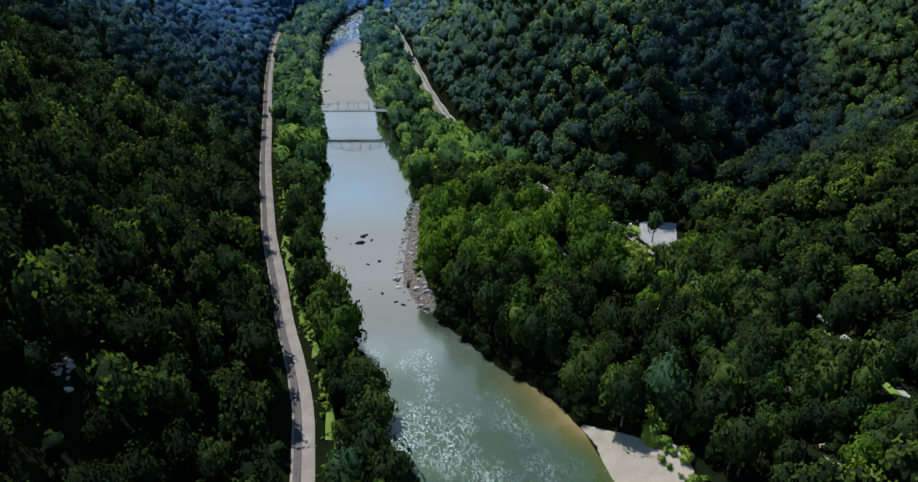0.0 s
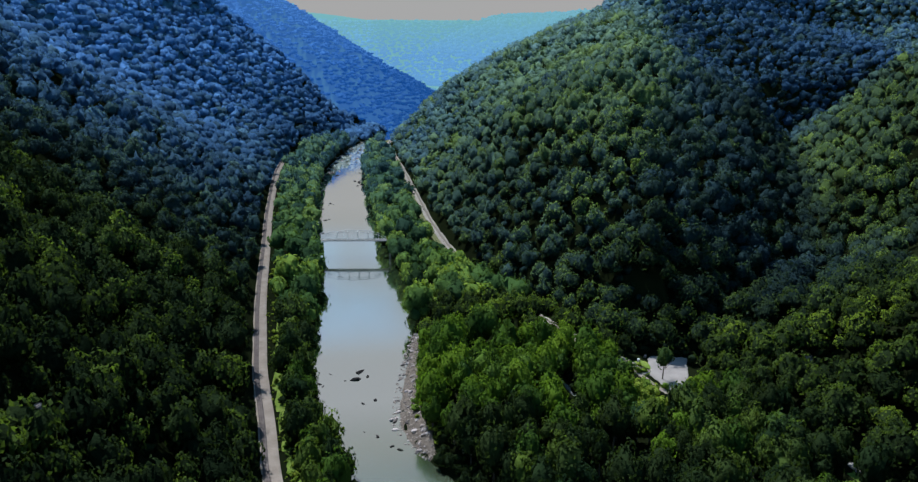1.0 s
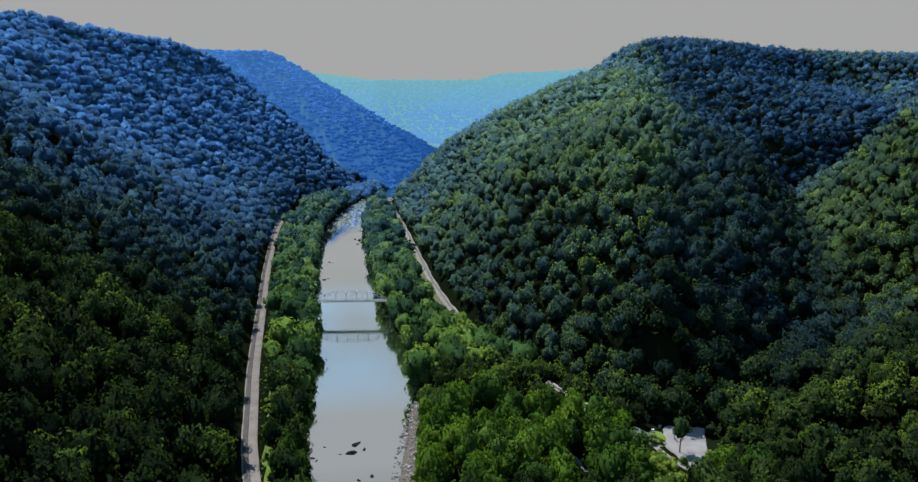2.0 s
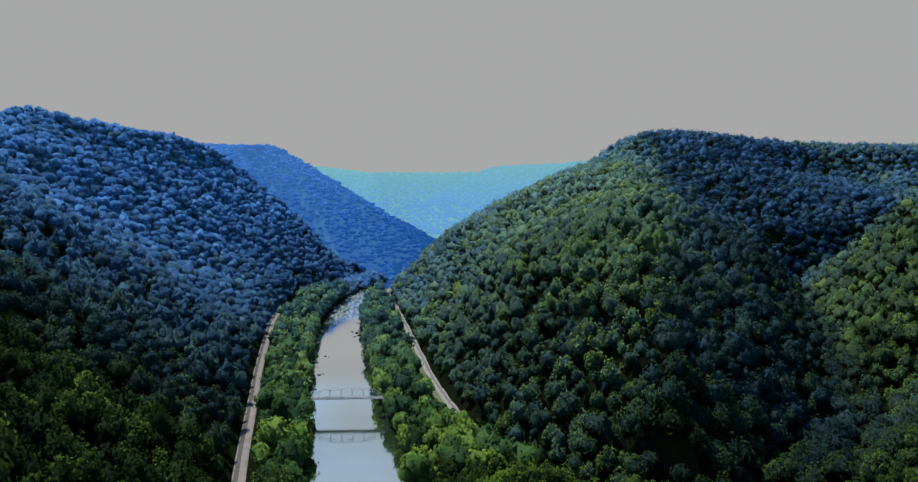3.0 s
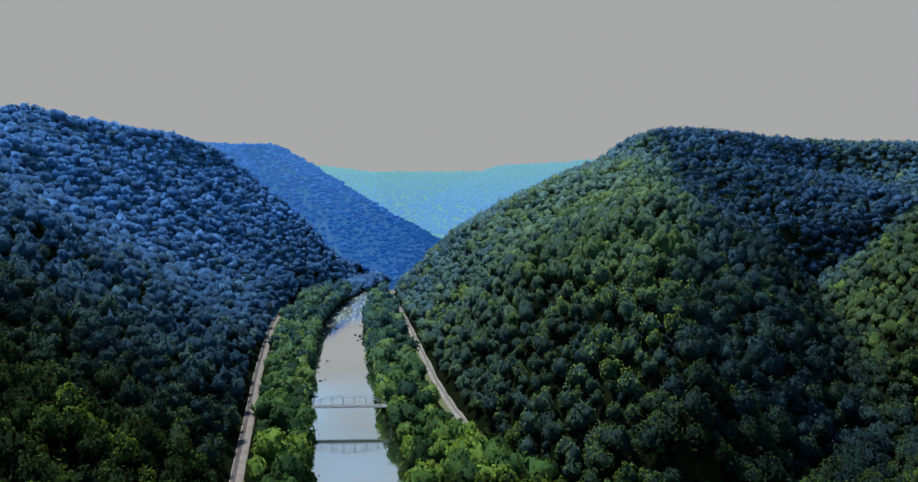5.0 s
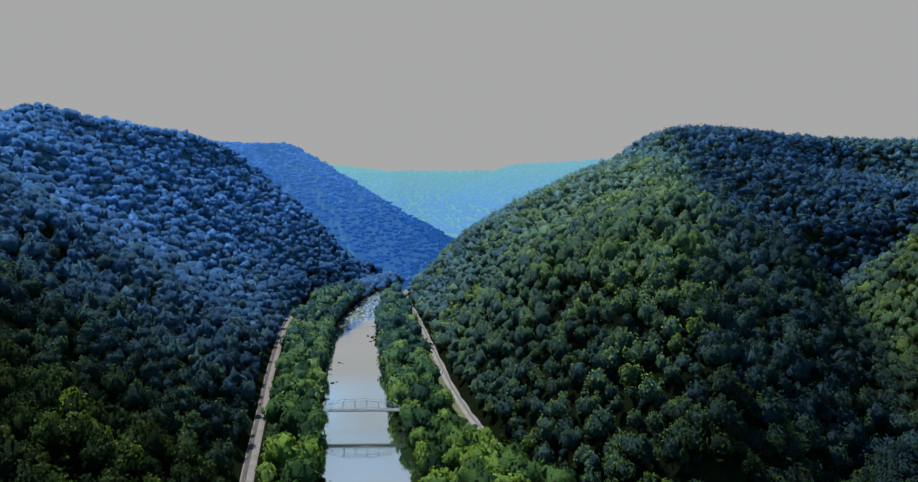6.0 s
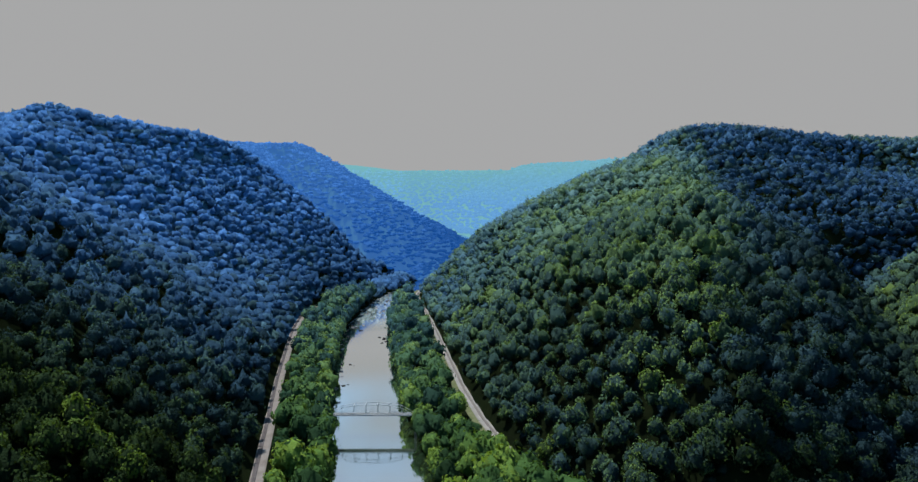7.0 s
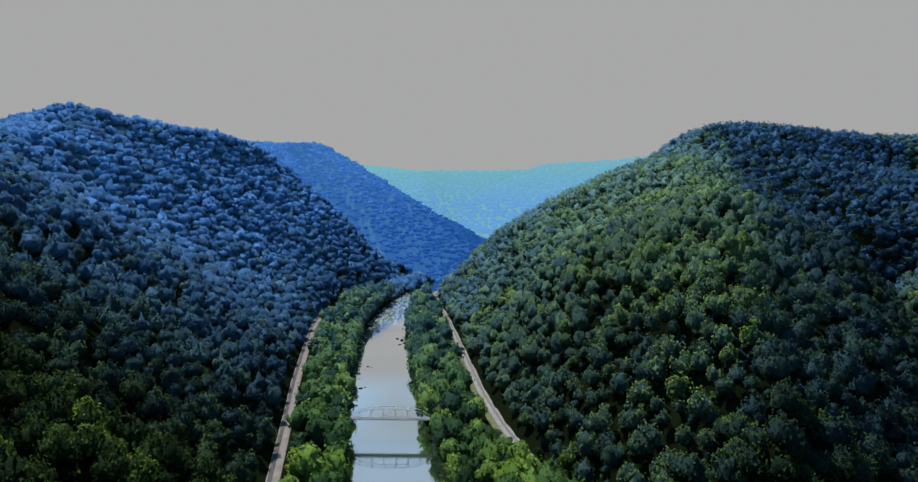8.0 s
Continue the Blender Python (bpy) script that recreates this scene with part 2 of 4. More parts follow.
def value_noise(x, y, seed):
    xi, yi = np.floor(x).astype(np.int64), np.floor(y).astype(np.int64)
    fx, fy = x - xi, y - yi
    fx, fy = fx * fx * (3 - 2 * fx), fy * fy * (3 - 2 * fy)

    def h(a, b):
        n = (a * 374761393 + b * 668265263 + seed * 1442695041) & 0xFFFFFFFF
        n = ((n ^ (n >> 13)) * 1274126177) & 0xFFFFFFFF
        return ((n ^ (n >> 16)) & 0xFFFF) / 65535.0

    return (h(xi, yi) * (1 - fx) + h(xi + 1, yi) * fx) * (1 - fy) + (h(xi, yi + 1) * (1 - fx) + h(xi + 1, yi + 1) * fx) * fy


def fractal(x, y, seed, octaves=4):
    return sum(value_noise(x * 2 ** k, y * 2 ** k, seed + k) * 0.5 ** k for k in range(octaves)) / sum(0.5 ** k for k in range(octaves)) - 0.5


def smooth_min(a, b, k):
    h = np.clip(0.5 + 0.5 * (b - a) / k, 0, 1)
    return b * (1 - h) + a * h - k * h * (1 - h)


def ravine(x, y, points, side, flat, foot=None):
    """Height over a stream bed that rises along points (x, y, z), with sides of the given steepness. foot: (flat, steepness, reach)
    of a steeper foot on the left side of the stream."""
    best = np.full(np.shape(x), 1e9)
    for (ax, ay, az), (bx, by, bz) in zip(points, points[1:]):
        dx, dy = bx - ax, by - ay
        s = np.clip(((x - ax) * dx + (y - ay) * dy) / (dx * dx + dy * dy), 0, 1)
        d = np.hypot(x - ax - s * dx, y - ay - s * dy)
        up = side * np.maximum(d - flat, 0)
        if foot:
            w = np.maximum(d - foot[0], 0)
            steep = foot[1] * np.minimum(w, foot[2]) + 0.9 * side * np.maximum(w - foot[2], 0)
            if ay >= 600:
                v = np.maximum(d - 14, 0)
                up = 0.95 * np.minimum(v, 120) + 0.5 * np.maximum(v - 120, 0)
            if ax > 600:
                # the wide bowl at the head of the stream: gentle, then steep below the rim
                bowl = 0.55 * np.minimum(w, 60) + 0.22 * np.clip(w - 60, 0, 240) + 0.75 * np.maximum(w - 300, 0)
                steep = steep + (bowl - steep) * np.clip((x - 650) / 300, 0, 1)
            up = np.where(dx * (y - ay) - dy * (x - ax) > 0, steep, up)
        best = np.minimum(best, az + s * (bz - az) + up)
    return best


HOLLOW = [(170, -300, 9), (172, 250, 10), (212, 430, 11), (440, 650, 14), (694, 1105, 75), (1050, 1235, 170), (1400, 1330, 260)]
foot_r = line([(-700, 400), (150, 320), (300, 300), (400, 275), (466, 220), (520, 152), (540, 142), (610, 117), (682, 97), (765, 84), (860, 75), (1030, 67), (1240, 57), (1534, 39),
               (1650, 60), (1900, 175), (2350, 345), (2800, 400), (3400, 355), (4200, 190)])
GAP = [(-40, 1770, 12), (-235, 2150, 125), (-420, 2680, 290)]


def height(x, y):
    x, y = np.asarray(x, float), np.asarray(y, float)
    wob = fractal(x / 190, y / 190, 3, 4)
    # left side: a steep foot, then an even slope with side valleys that run down it
    dl = track_l(y) - 8 - x
    steep_l = np.interp(y, [0, 330, 560, 1150, 1500, 1700, 2400], [1.0, 1.0, 0.66, 0.60, 0.76, 0.84, 0.58])
    gully_l = fractal(y / 95 + 0.25 * fractal(x / 160, y / 160, 133, 2), x / 420, 131, 3)
    folds = fractal(x / 75, y / 75, 131, 3)
    up_by = np.clip(dl - 15, 0, 130) / 130
    zl = 11 + 1.2 * np.clip(dl, 0, 25) + steep_l * np.maximum(dl - 25, 0) + up_by * (34 * wob + 46 * gully_l + 16 * folds)
    zl = smooth_min(zl, ravine(x, y, GAP, 1.18, 0), 25)
    rim = np.interp(y, [0, 780, 1000, 1250, 1369, 1430, 1480, 1600, 1700, 1765, 1850, 2000, 2250, 2600, 2900, 5000], [262, 285, 298, 312, 334, 354, 374, 356, 349, 346, 318, 324, 352, 372, 388, 388]) - np.clip((-640 - x) * 0.22, 0, 45) * (y < 1900) + 10 * fractal(x / 300, y / 300, 11, 3)
    zl = smooth_min(zl, rim, 30)
    # right side: a spur between the river and the hollow
    dr = x - foot_r(y) - 5
    up_by = np.clip(dr - 15, 0, 110) / 110
    gully_r = fractal(y / 110 + 0.3 * fractal(x / 160, y / 160, 137, 2), x / 300, 139, 3)
    zr = 11 + 1.0 * np.clip(dr, 0, 125) + 0.48 * np.maximum(dr - 125, 0) + up_by * (26 * wob + 34 * gully_r + 14 * folds)
    zr = smooth_min(zr, ravine(x, y, HOLLOW, 0.62, 38, (8, 1.25, 60)) + up_by * 20 * fractal(x / 90, y / 90, 141, 3), 16)
    rim_r = 349 - np.clip((x - 760) * 0.045, 0, 22) + 8 * fractal(x / 350, y / 350, 21, 3)
    zr = smooth_min(zr, rim_r, 42)
    # a ledge of rock below the rim at the hill's river end
    ledge = np.clip((x - 545) / 34, 0, 1)
    zr = zr - 17 * (1 - ledge * ledge * (3 - 2 * ledge)) * np.clip((zr - 255) / 40, 0, 1) * (y < 2200)
    # bottom of the valley
    wl_, wr_ = bank_l(y) - x, x - bank_r(y)
    inside = np.minimum(-wl_, -wr_)
    bed = -np.clip(inside * 0.16, 0, 3)
    up_l, up_r = np.clip(wl_ * 0.45, 0, 11), np.clip(wr_ * 0.42, 0, 11)
    z = np.where(wl_ > 0, np.where(dl > 0, zl, up_l), np.where(wr_ > 0, np.where(dr > 0, zr, np.minimum(up_r, 11)), bed))
    end = np.where(y > 4000, 0.55 * (y - 4000), -50)
    return np.maximum(z, np.minimum(end, 335 + np.clip(-x * 0.12, 0, 40) + 22 * fractal(x / 300, y / 300, 31, 3)))


def behind_brink(x, y):
    """True on the plateaus, well back from the edge of the gorge."""
    dl, dr = track_l(y) - 8 - x, x - foot_r(y) - 5
    left = 30 + np.interp(y, [0, 330, 560, 1150, 1500, 1700, 2400], [1.0, 1.0, 0.66, 0.60, 0.76, 0.84, 0.58]) * dl > np.interp(y, [0, 1180, 1480, 1650, 2300, 5000], [380, 430, 500, 450, 470, 470])
    right = (11 + np.clip(dr, 0, 125) + 0.48 * np.maximum(dr - 125, 0) > 430) & (ravine(x, y, HOLLOW, 0.62, 38, (8, 1.25, 60)) > 440)
    return (left | right) & (y < 3000)


def mesh_from(name, verts, faces_flat, sizes, material, smooth=False, tint=None, normals=None, haze_tint=None):
    me = bpy.data.meshes.new(name)
    me.vertices.add(len(verts))
    me.vertices.foreach_set("co", np.asarray(verts, np.float32).ravel())
    me.loops.add(len(faces_flat))
    me.loops.foreach_set("vertex_index", np.asarray(faces_flat, np.int32))
    me.polygons.add(len(sizes))
    me.polygons.foreach_set("loop_start", np.concatenate([[0], np.cumsum(sizes)[:-1]]).astype(np.int32))
    if tint is not None:
        a = me.attributes.new("tint", "FLOAT", "FACE")
        a.data.foreach_set("value", np.asarray(tint, np.float32))
    if haze_tint is not None:
        a = me.attributes.new("haze_tint", "FLOAT", "FACE")
        a.data.foreach_set("value", np.asarray(haze_tint, np.float32))
    me.update(calc_edges=True)
    me.polygons.foreach_set("use_smooth", np.full(len(sizes), smooth))
    if normals is not None:
        me.polygons.foreach_set("use_smooth", np.full(len(sizes), True))
        me.normals_split_custom_set_from_vertices(np.asarray(normals, np.float32))
    me.materials.append(material)
    return me


def grid_mesh(name, X, Y, Z, material, smooth=True):
    r, c = X.shape
    i = np.arange(r * c).reshape(r, c)
    f = np.stack([i[:-1, :-1], i[:-1, 1:], i[1:, 1:], i[1:, :-1]], -1).reshape(-1, 4)
    return mesh_from(name, np.stack([X, Y, Z], -1).reshape(-1, 3), f.ravel(), np.full(len(f), 4), material, smooth)


def part(name, bm, material, parent=None, label=""):
    me = bpy.data.meshes.new(name)
    bm.to_mesh(me)
    bm.free()
    me.materials.append(material)
    ob = new(name, me)
    ob.parent = parent
    return tagged(ob, label)


def box(bm, lo, hi):
    """An upright block from corner to corner."""
    m = Matrix.Translation([(a + b) / 2 for a, b in zip(lo, hi)]) @ Matrix.Diagonal([b - a for a, b in zip(lo, hi)] + [1])
    return bmesh.ops.create_cube(bm, size=1, matrix=m)["verts"]


def beam(bm, a, b, w, h=None):
    a, b = Vector(a), Vector(b)
    m = Matrix.Translation((a + b) / 2) @ (b - a).to_track_quat("Z", "Y").to_matrix().to_4x4() @ Matrix.Diagonal((w, h or w, (b - a).length, 1))
    return bmesh.ops.create_cube(bm, size=1, matrix=m)["verts"]


# ---- ground and water ----
xs = np.concatenate([np.arange(-2600, -700, 60), np.arange(-700, -260, 16), np.arange(-260, 330, 5), np.arange(330, 900, 16), np.arange(900, 2900, 60)])
ys = np.concatenate([np.arange(-700, 100, 40), np.arange(100, 800, 5), np.arange(800, 1700, 12), np.arange(1700, 5000, 45)])
X, Y = np.meshgrid(xs, ys)
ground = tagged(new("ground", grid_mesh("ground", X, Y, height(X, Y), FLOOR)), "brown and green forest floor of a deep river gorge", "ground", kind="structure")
# blue haze painted into the ground colour between the far crowns
ground.data.materials.append(plain("haze-blue ground of the left slope", [(0.3, (0.024, 0.054, 0.088)), (0.7, (0.042, 0.090, 0.140))], 0.05, 0.3, bump=0.4, depth=0.5))
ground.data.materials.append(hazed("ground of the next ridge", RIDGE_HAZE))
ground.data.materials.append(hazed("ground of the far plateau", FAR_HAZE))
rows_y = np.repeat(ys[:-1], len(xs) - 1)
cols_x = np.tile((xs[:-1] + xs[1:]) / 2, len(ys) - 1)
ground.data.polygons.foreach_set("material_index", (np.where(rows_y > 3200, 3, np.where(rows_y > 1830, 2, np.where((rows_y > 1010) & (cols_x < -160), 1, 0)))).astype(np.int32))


def ribbon(name, centre, y0, y1, off, width, lift, material, label, category, step=6.0, z=None, kind="structure", crown=0.0):
    """A strip along a line of the plan."""
    y = np.arange(y0, y1 + 1, step)
    x = centre(y)
    tx, ty = np.gradient(x), np.gradient(y)
    n = np.hypot(tx, ty)
    nx, ny = ty / n, -tx / n
    prof = np.array([-0.5, -0.46, -0.2, 0.2, 0.46, 0.5])
    PX = x[:, None] + nx[:, None] * (off + width * prof)
    PY = y[:, None] + ny[:, None] * (off + width * prof)
    PZ = (height(PX, PY) if z is None else np.full(PX.shape, z)) + lift
    PZ[:, [0, -1]] -= max(lift, 0.2) + 0.4
    return tagged(new(name, grid_mesh(name, PX, PY, PZ, material)), label, category, kind=kind)


def water_material():
    m, n, l, out = shader("river water")
    at = place_of(n)
    sep = n.new("ShaderNodeSeparateXYZ")
    l.new(at, sep.inputs[0])
    # deep green, olive over the shallow gravel
    tone = noisy(n, l, 0.012, 4, 0.6, at)
    base = ramp(n, [(0.35, (0.012, 0.022, 0.010)), (0.65, (0.021, 0.032, 0.012))])
    l.new(tone.outputs[0], base.inputs[0])
    shoal = n.new("ShaderNodeAttribute")
    shoal.attribute_name = "shoal"
    wander = math_node(n, l, "MULTIPLY", shoal.outputs["Fac"], math_node(n, l, "ADD", 0.55, math_node(n, l, "MULTIPLY", noisy(n, l, 0.05, 5, 0.6, at).outputs[0], 0.9)))
    bottom = ramp(n, [(0.0, (0.012, 0.022, 0.010)), (0.35, (0.030, 0.038, 0.010)), (0.7, (0.066, 0.050, 0.013)), (1.0, (0.125, 0.090, 0.040))])
    l.new(wander, bottom.inputs[0])
    under = mix_colour(n, l, "MIX", shoal.outputs["Fac"], base.outputs[0], bottom.outputs[0])
    # foam of the rapids
    rapid = ramp(n, [(0.0, (0, 0, 0)), (0.10, (1, 1, 1)), (0.62, (1, 1, 1)), (1.0, (0, 0, 0))])
    along = n.new("ShaderNodeMapRange")
    along.inputs[1].default_value, along.inputs[2].default_value = 215, 400
    l.new(sep.outputs[1], along.inputs[0])
    l.new(along.outputs[0], rapid.inputs[0])
    warp = n.new("ShaderNodeMapping")
    warp.inputs["Scale"].default_value = (1.0, 0.6, 1.0)
    warp.inputs["Rotation"].default_value = (0, 0, radians(-30))
    l.new(at, warp.inputs[0])
    f1, f2 = noisy(n, l, 0.25, 5, 0.6, warp.outputs[0]), noisy(n, l, 0.035, 3, 0.5, warp.outputs[0])
    f1.inputs["Distortion"].default_value = 1.3
    f3 = noisy(n, l, 0.55, 6, 0.7, warp.outputs[0])
    ridge = math_node(n, l, "ABSOLUTE", math_node(n, l, "SUBTRACT", f1.outputs[0], 0.5))
    vein = n.new("ShaderNodeMapRange")
    for socket, v in zip(vein.inputs[1:5], (0.0, 0.034, 1.0, 0.0)):
        socket.default_value = v
    l.new(ridge, vein.inputs[0])
    crumb = n.new("ShaderNodeMapRange")
    for socket, v in zip(crumb.inputs[1:5], (0.46, 0.68, 0.0, 1.6)):
        socket.default_value = v
    l.new(f3.outputs[0], crumb.inputs[0])
    field = n.new("ShaderNodeMapRange")
    field.inputs[1].default_value, field.inputs[2].default_value = 0.45, 0.66
    l.new(f2.outputs[0], field.inputs[0])
    torn = math_node(n, l, "MULTIPLY", math_node(n, l, "ADD", math_node(n, l, "MULTIPLY", vein.outputs[0], math_node(n, l, "ADD", 0.45, math_node(n, l, "MULTIPLY", crumb.outputs[0], 0.5))), math_node(n, l, "MULTIPLY", crumb.outputs[0], 0.05)), field.outputs[0])
    far = n.new("ShaderNodeMapRange")
    far.inputs[1].default_value, far.inputs[2].default_value = 1230, 1680
    l.new(sep.outputs[1], far.inputs[0])
    upper = ramp(n, [(0.0, (0, 0, 0)), (0.2, (1, 1, 1)), (0.8, (1, 1, 1)), (1.0, (0, 0, 0))])
    l.new(far.outputs[0], upper.inputs[0])
    foam = n.new("ShaderNodeMath")
    foam.operation, foam.use_clamp = "MULTIPLY", True
    l.new(torn, foam.inputs[0])
    # the broken water keeps to the outer side of the bend
    across, outer = n.new("ShaderNodeAttribute"), n.new("ShaderNodeMapRange")
    across.attribute_name = "across"
    for socket, v in zip(outer.inputs[1:5], (0.50, 0.78, 1.0, 0.12)):
        socket.default_value = v
    l.new(across.outputs["Fac"], outer.inputs[0])
    l.new(math_node(n, l, "MULTIPLY", rapid.outputs[0], outer.outputs[0]), foam.inputs[1])
    flow = n.new("ShaderNodeMapping")
    flow.inputs["Scale"].default_value = (1.0, 0.30, 1.0)
    l.new(at, flow.inputs[0])
    streak = n.new("ShaderNodeMapRange")
    for socket, v in zip(streak.inputs[1:5], (0.32, 0.72, 0.1, 0.85)):
        socket.default_value = v
    l.new(noisy(n, l, 0.16, 5, 0.65, flow.outputs[0]).outputs[0], streak.inputs[0])
    foam = math_node(n, l, "MAXIMUM", foam.outputs[0], math_node(n, l, "MULTIPLY", streak.outputs[0], upper.outputs[0]))
    body = n.new("ShaderNodeBsdfDiffuse")
    l.new(mix_colour(n, l, "MIX", foam, under, (0.33, 0.37, 0.37)), body.inputs["Color"])
    gloss, mx, lw = n.new("ShaderNodeBsdfGlossy"), n.new("ShaderNodeMixShader"), n.new("ShaderNodeLayerWeight")
    # smooth in the pools, broken in the rapids
    broken = math_node(n, l, "ADD", 0.06, math_node(n, l, "MULTIPLY", rapid.outputs[0], 0.13))
    l.new(broken, gloss.inputs["Roughness"])
    gloss.inputs["Color"].default_value = (0.95, 0.97, 0.97, 1)
    lw.inputs["Blend"].default_value = 0.5
    fac = ramp(n, [(at, (v, v, v)) for at, v in ((0.15, 0.04), (0.33, 0.08), (0.39, 0.20), (0.45, 0.58), (0.51, 0.88), (0.58, 0.86), (0.64, 0.74), (0.70, 0.80), (0.77, 0.98))])
    l.new(lw.outputs["Facing"], fac.inputs[0])
    wave = noisy(n, l, 0.35, 5, 0.6, warp.outputs[0])
    bump = n.new("ShaderNodeBump")
    bump.inputs["Distance"].default_value = 0.35
    l.new(math_node(n, l, "ADD", 0.06, math_node(n, l, "MULTIPLY", rapid.outputs[0], 0.22)), bump.inputs["Strength"])
    l.new(wave.outputs[0], bump.inputs["Height"])
    l.new(bump.outputs[0], gloss.inputs["Normal"])
    l.new(math_node(n, l, "MULTIPLY", fac.outputs[0], math_node(n, l, "SUBTRACT", 1.0, math_node(n, l, "MULTIPLY", foam, 0.8))), mx.inputs[0])
    l.new(body.outputs[0], mx.inputs[1])
    l.new(gloss.outputs[0], mx.inputs[2])
    l.new(mx.outputs[0], out.inputs[0])
    return m


wy = np.concatenate([np.arange(-700, 150, 30.0), np.arange(150, 600, 5.0), np.arange(600, 4200, 20.0)])
ws = np.linspace(0, 1, 25)
WX = (bank_l(wy) - 8)[:, None] * (1 - ws) + (bank_r(wy) + 8)[:, None] * ws
water = tagged(new("river_water", grid_mesh("river_water", WX, np.repeat(wy[:, None], 25, 1), np.zeros(WX.shape), water_material())),
               "calm green river reflecting a bright sky, with rapids", "river", kind="structure")
across_river = water.data.attributes.new("across", "FLOAT", "POINT")
across_river.data.foreach_set("value", np.tile(ws, len(wy)).astype(np.float32))
shoal = water.data.attributes.new("shoal", "FLOAT", "POINT")
reach = bank_r(wy)[:, None] - WX
shallow = np.clip(1 - reach / np.interp(wy, [235, 262, 300, 340], [24, 42, 38, 24])[:, None], 0, 1) * np.interp(wy, [200, 235, 260, 288, 310, 340, 420, 520], [0.5, 0.6, 1.0, 0.9, 0.35, 0.2, 0.3, 0.1])[:, None] * (ws[None] > 0.5)
shoal.data.foreach_set("value", shallow.ravel().astype(np.float32))

# ---- railways and roads ----
ribbon("railway_bed", track_l, -300, 1420, -0.6, 11.0, 0.5, TAN_GRAVEL, "pale gravel railway bed with a service road", "railway bed", z=11)
ribbon("railway_track", track_l, -300, 1420, -3.0, 3.8, 0.75, TRACK, "brown ballast strip between two rails", "railway track", z=11)
ribbon("railway_bed", track_r, 440, 1600, -0.8, 9.6, 0.45, BALLAST, "pale ballast bed of a single railway line", "railway bed", z=11)
ribbon("railway_track", track_r, 440, 1600, 0, 2.8, 0.7, TRACK_DUSTY, "dusty brown ballast strip between two rails", "railway track", z=11)
ribbon("verge", track_l, -300, 1300, 10, 8, 0.35, GRASS, "sunlit yellow-green grass verge beside the railway", "grass", z=10.6)
ribbon("verge", track_r, 480, 1600, -8, 8, 0.3, DRY_GRASS, "dry yellow-green grass strip along the railway", "grass", z=10.8)
ribbon("verge", track_r, 480, 1600, 7, 7, 0.3, DRY_GRASS, "dry yellow-green grass verge beside the railway", "grass", z=10.8)

# ---- trees ----
ICO = bmesh.new()
bmesh.ops.create_icosphere(ICO, subdivisions=2, radius=1)
ICO_V = np.array([v.co[:] for v in ICO.verts])
ICO_F = np.array([[v.index for v in f.verts] for f in ICO.faces])
ICO.free()
ICO = bmesh.new()
bmesh.ops.create_icosphere(ICO, subdivisions=1, radius=1)
ICO1_V = np.array([v.co[:] for v in ICO.verts])
ICO1_F = np.array([[v.index for v in f.verts] for f in ICO.faces])
ICO.free()


DOME_V, DOME_F = ICO_V, ICO_F[(ICO_V[ICO_F][:, :, 2].mean(1) > -0.35)]
DOME = (DOME_V, DOME_F)


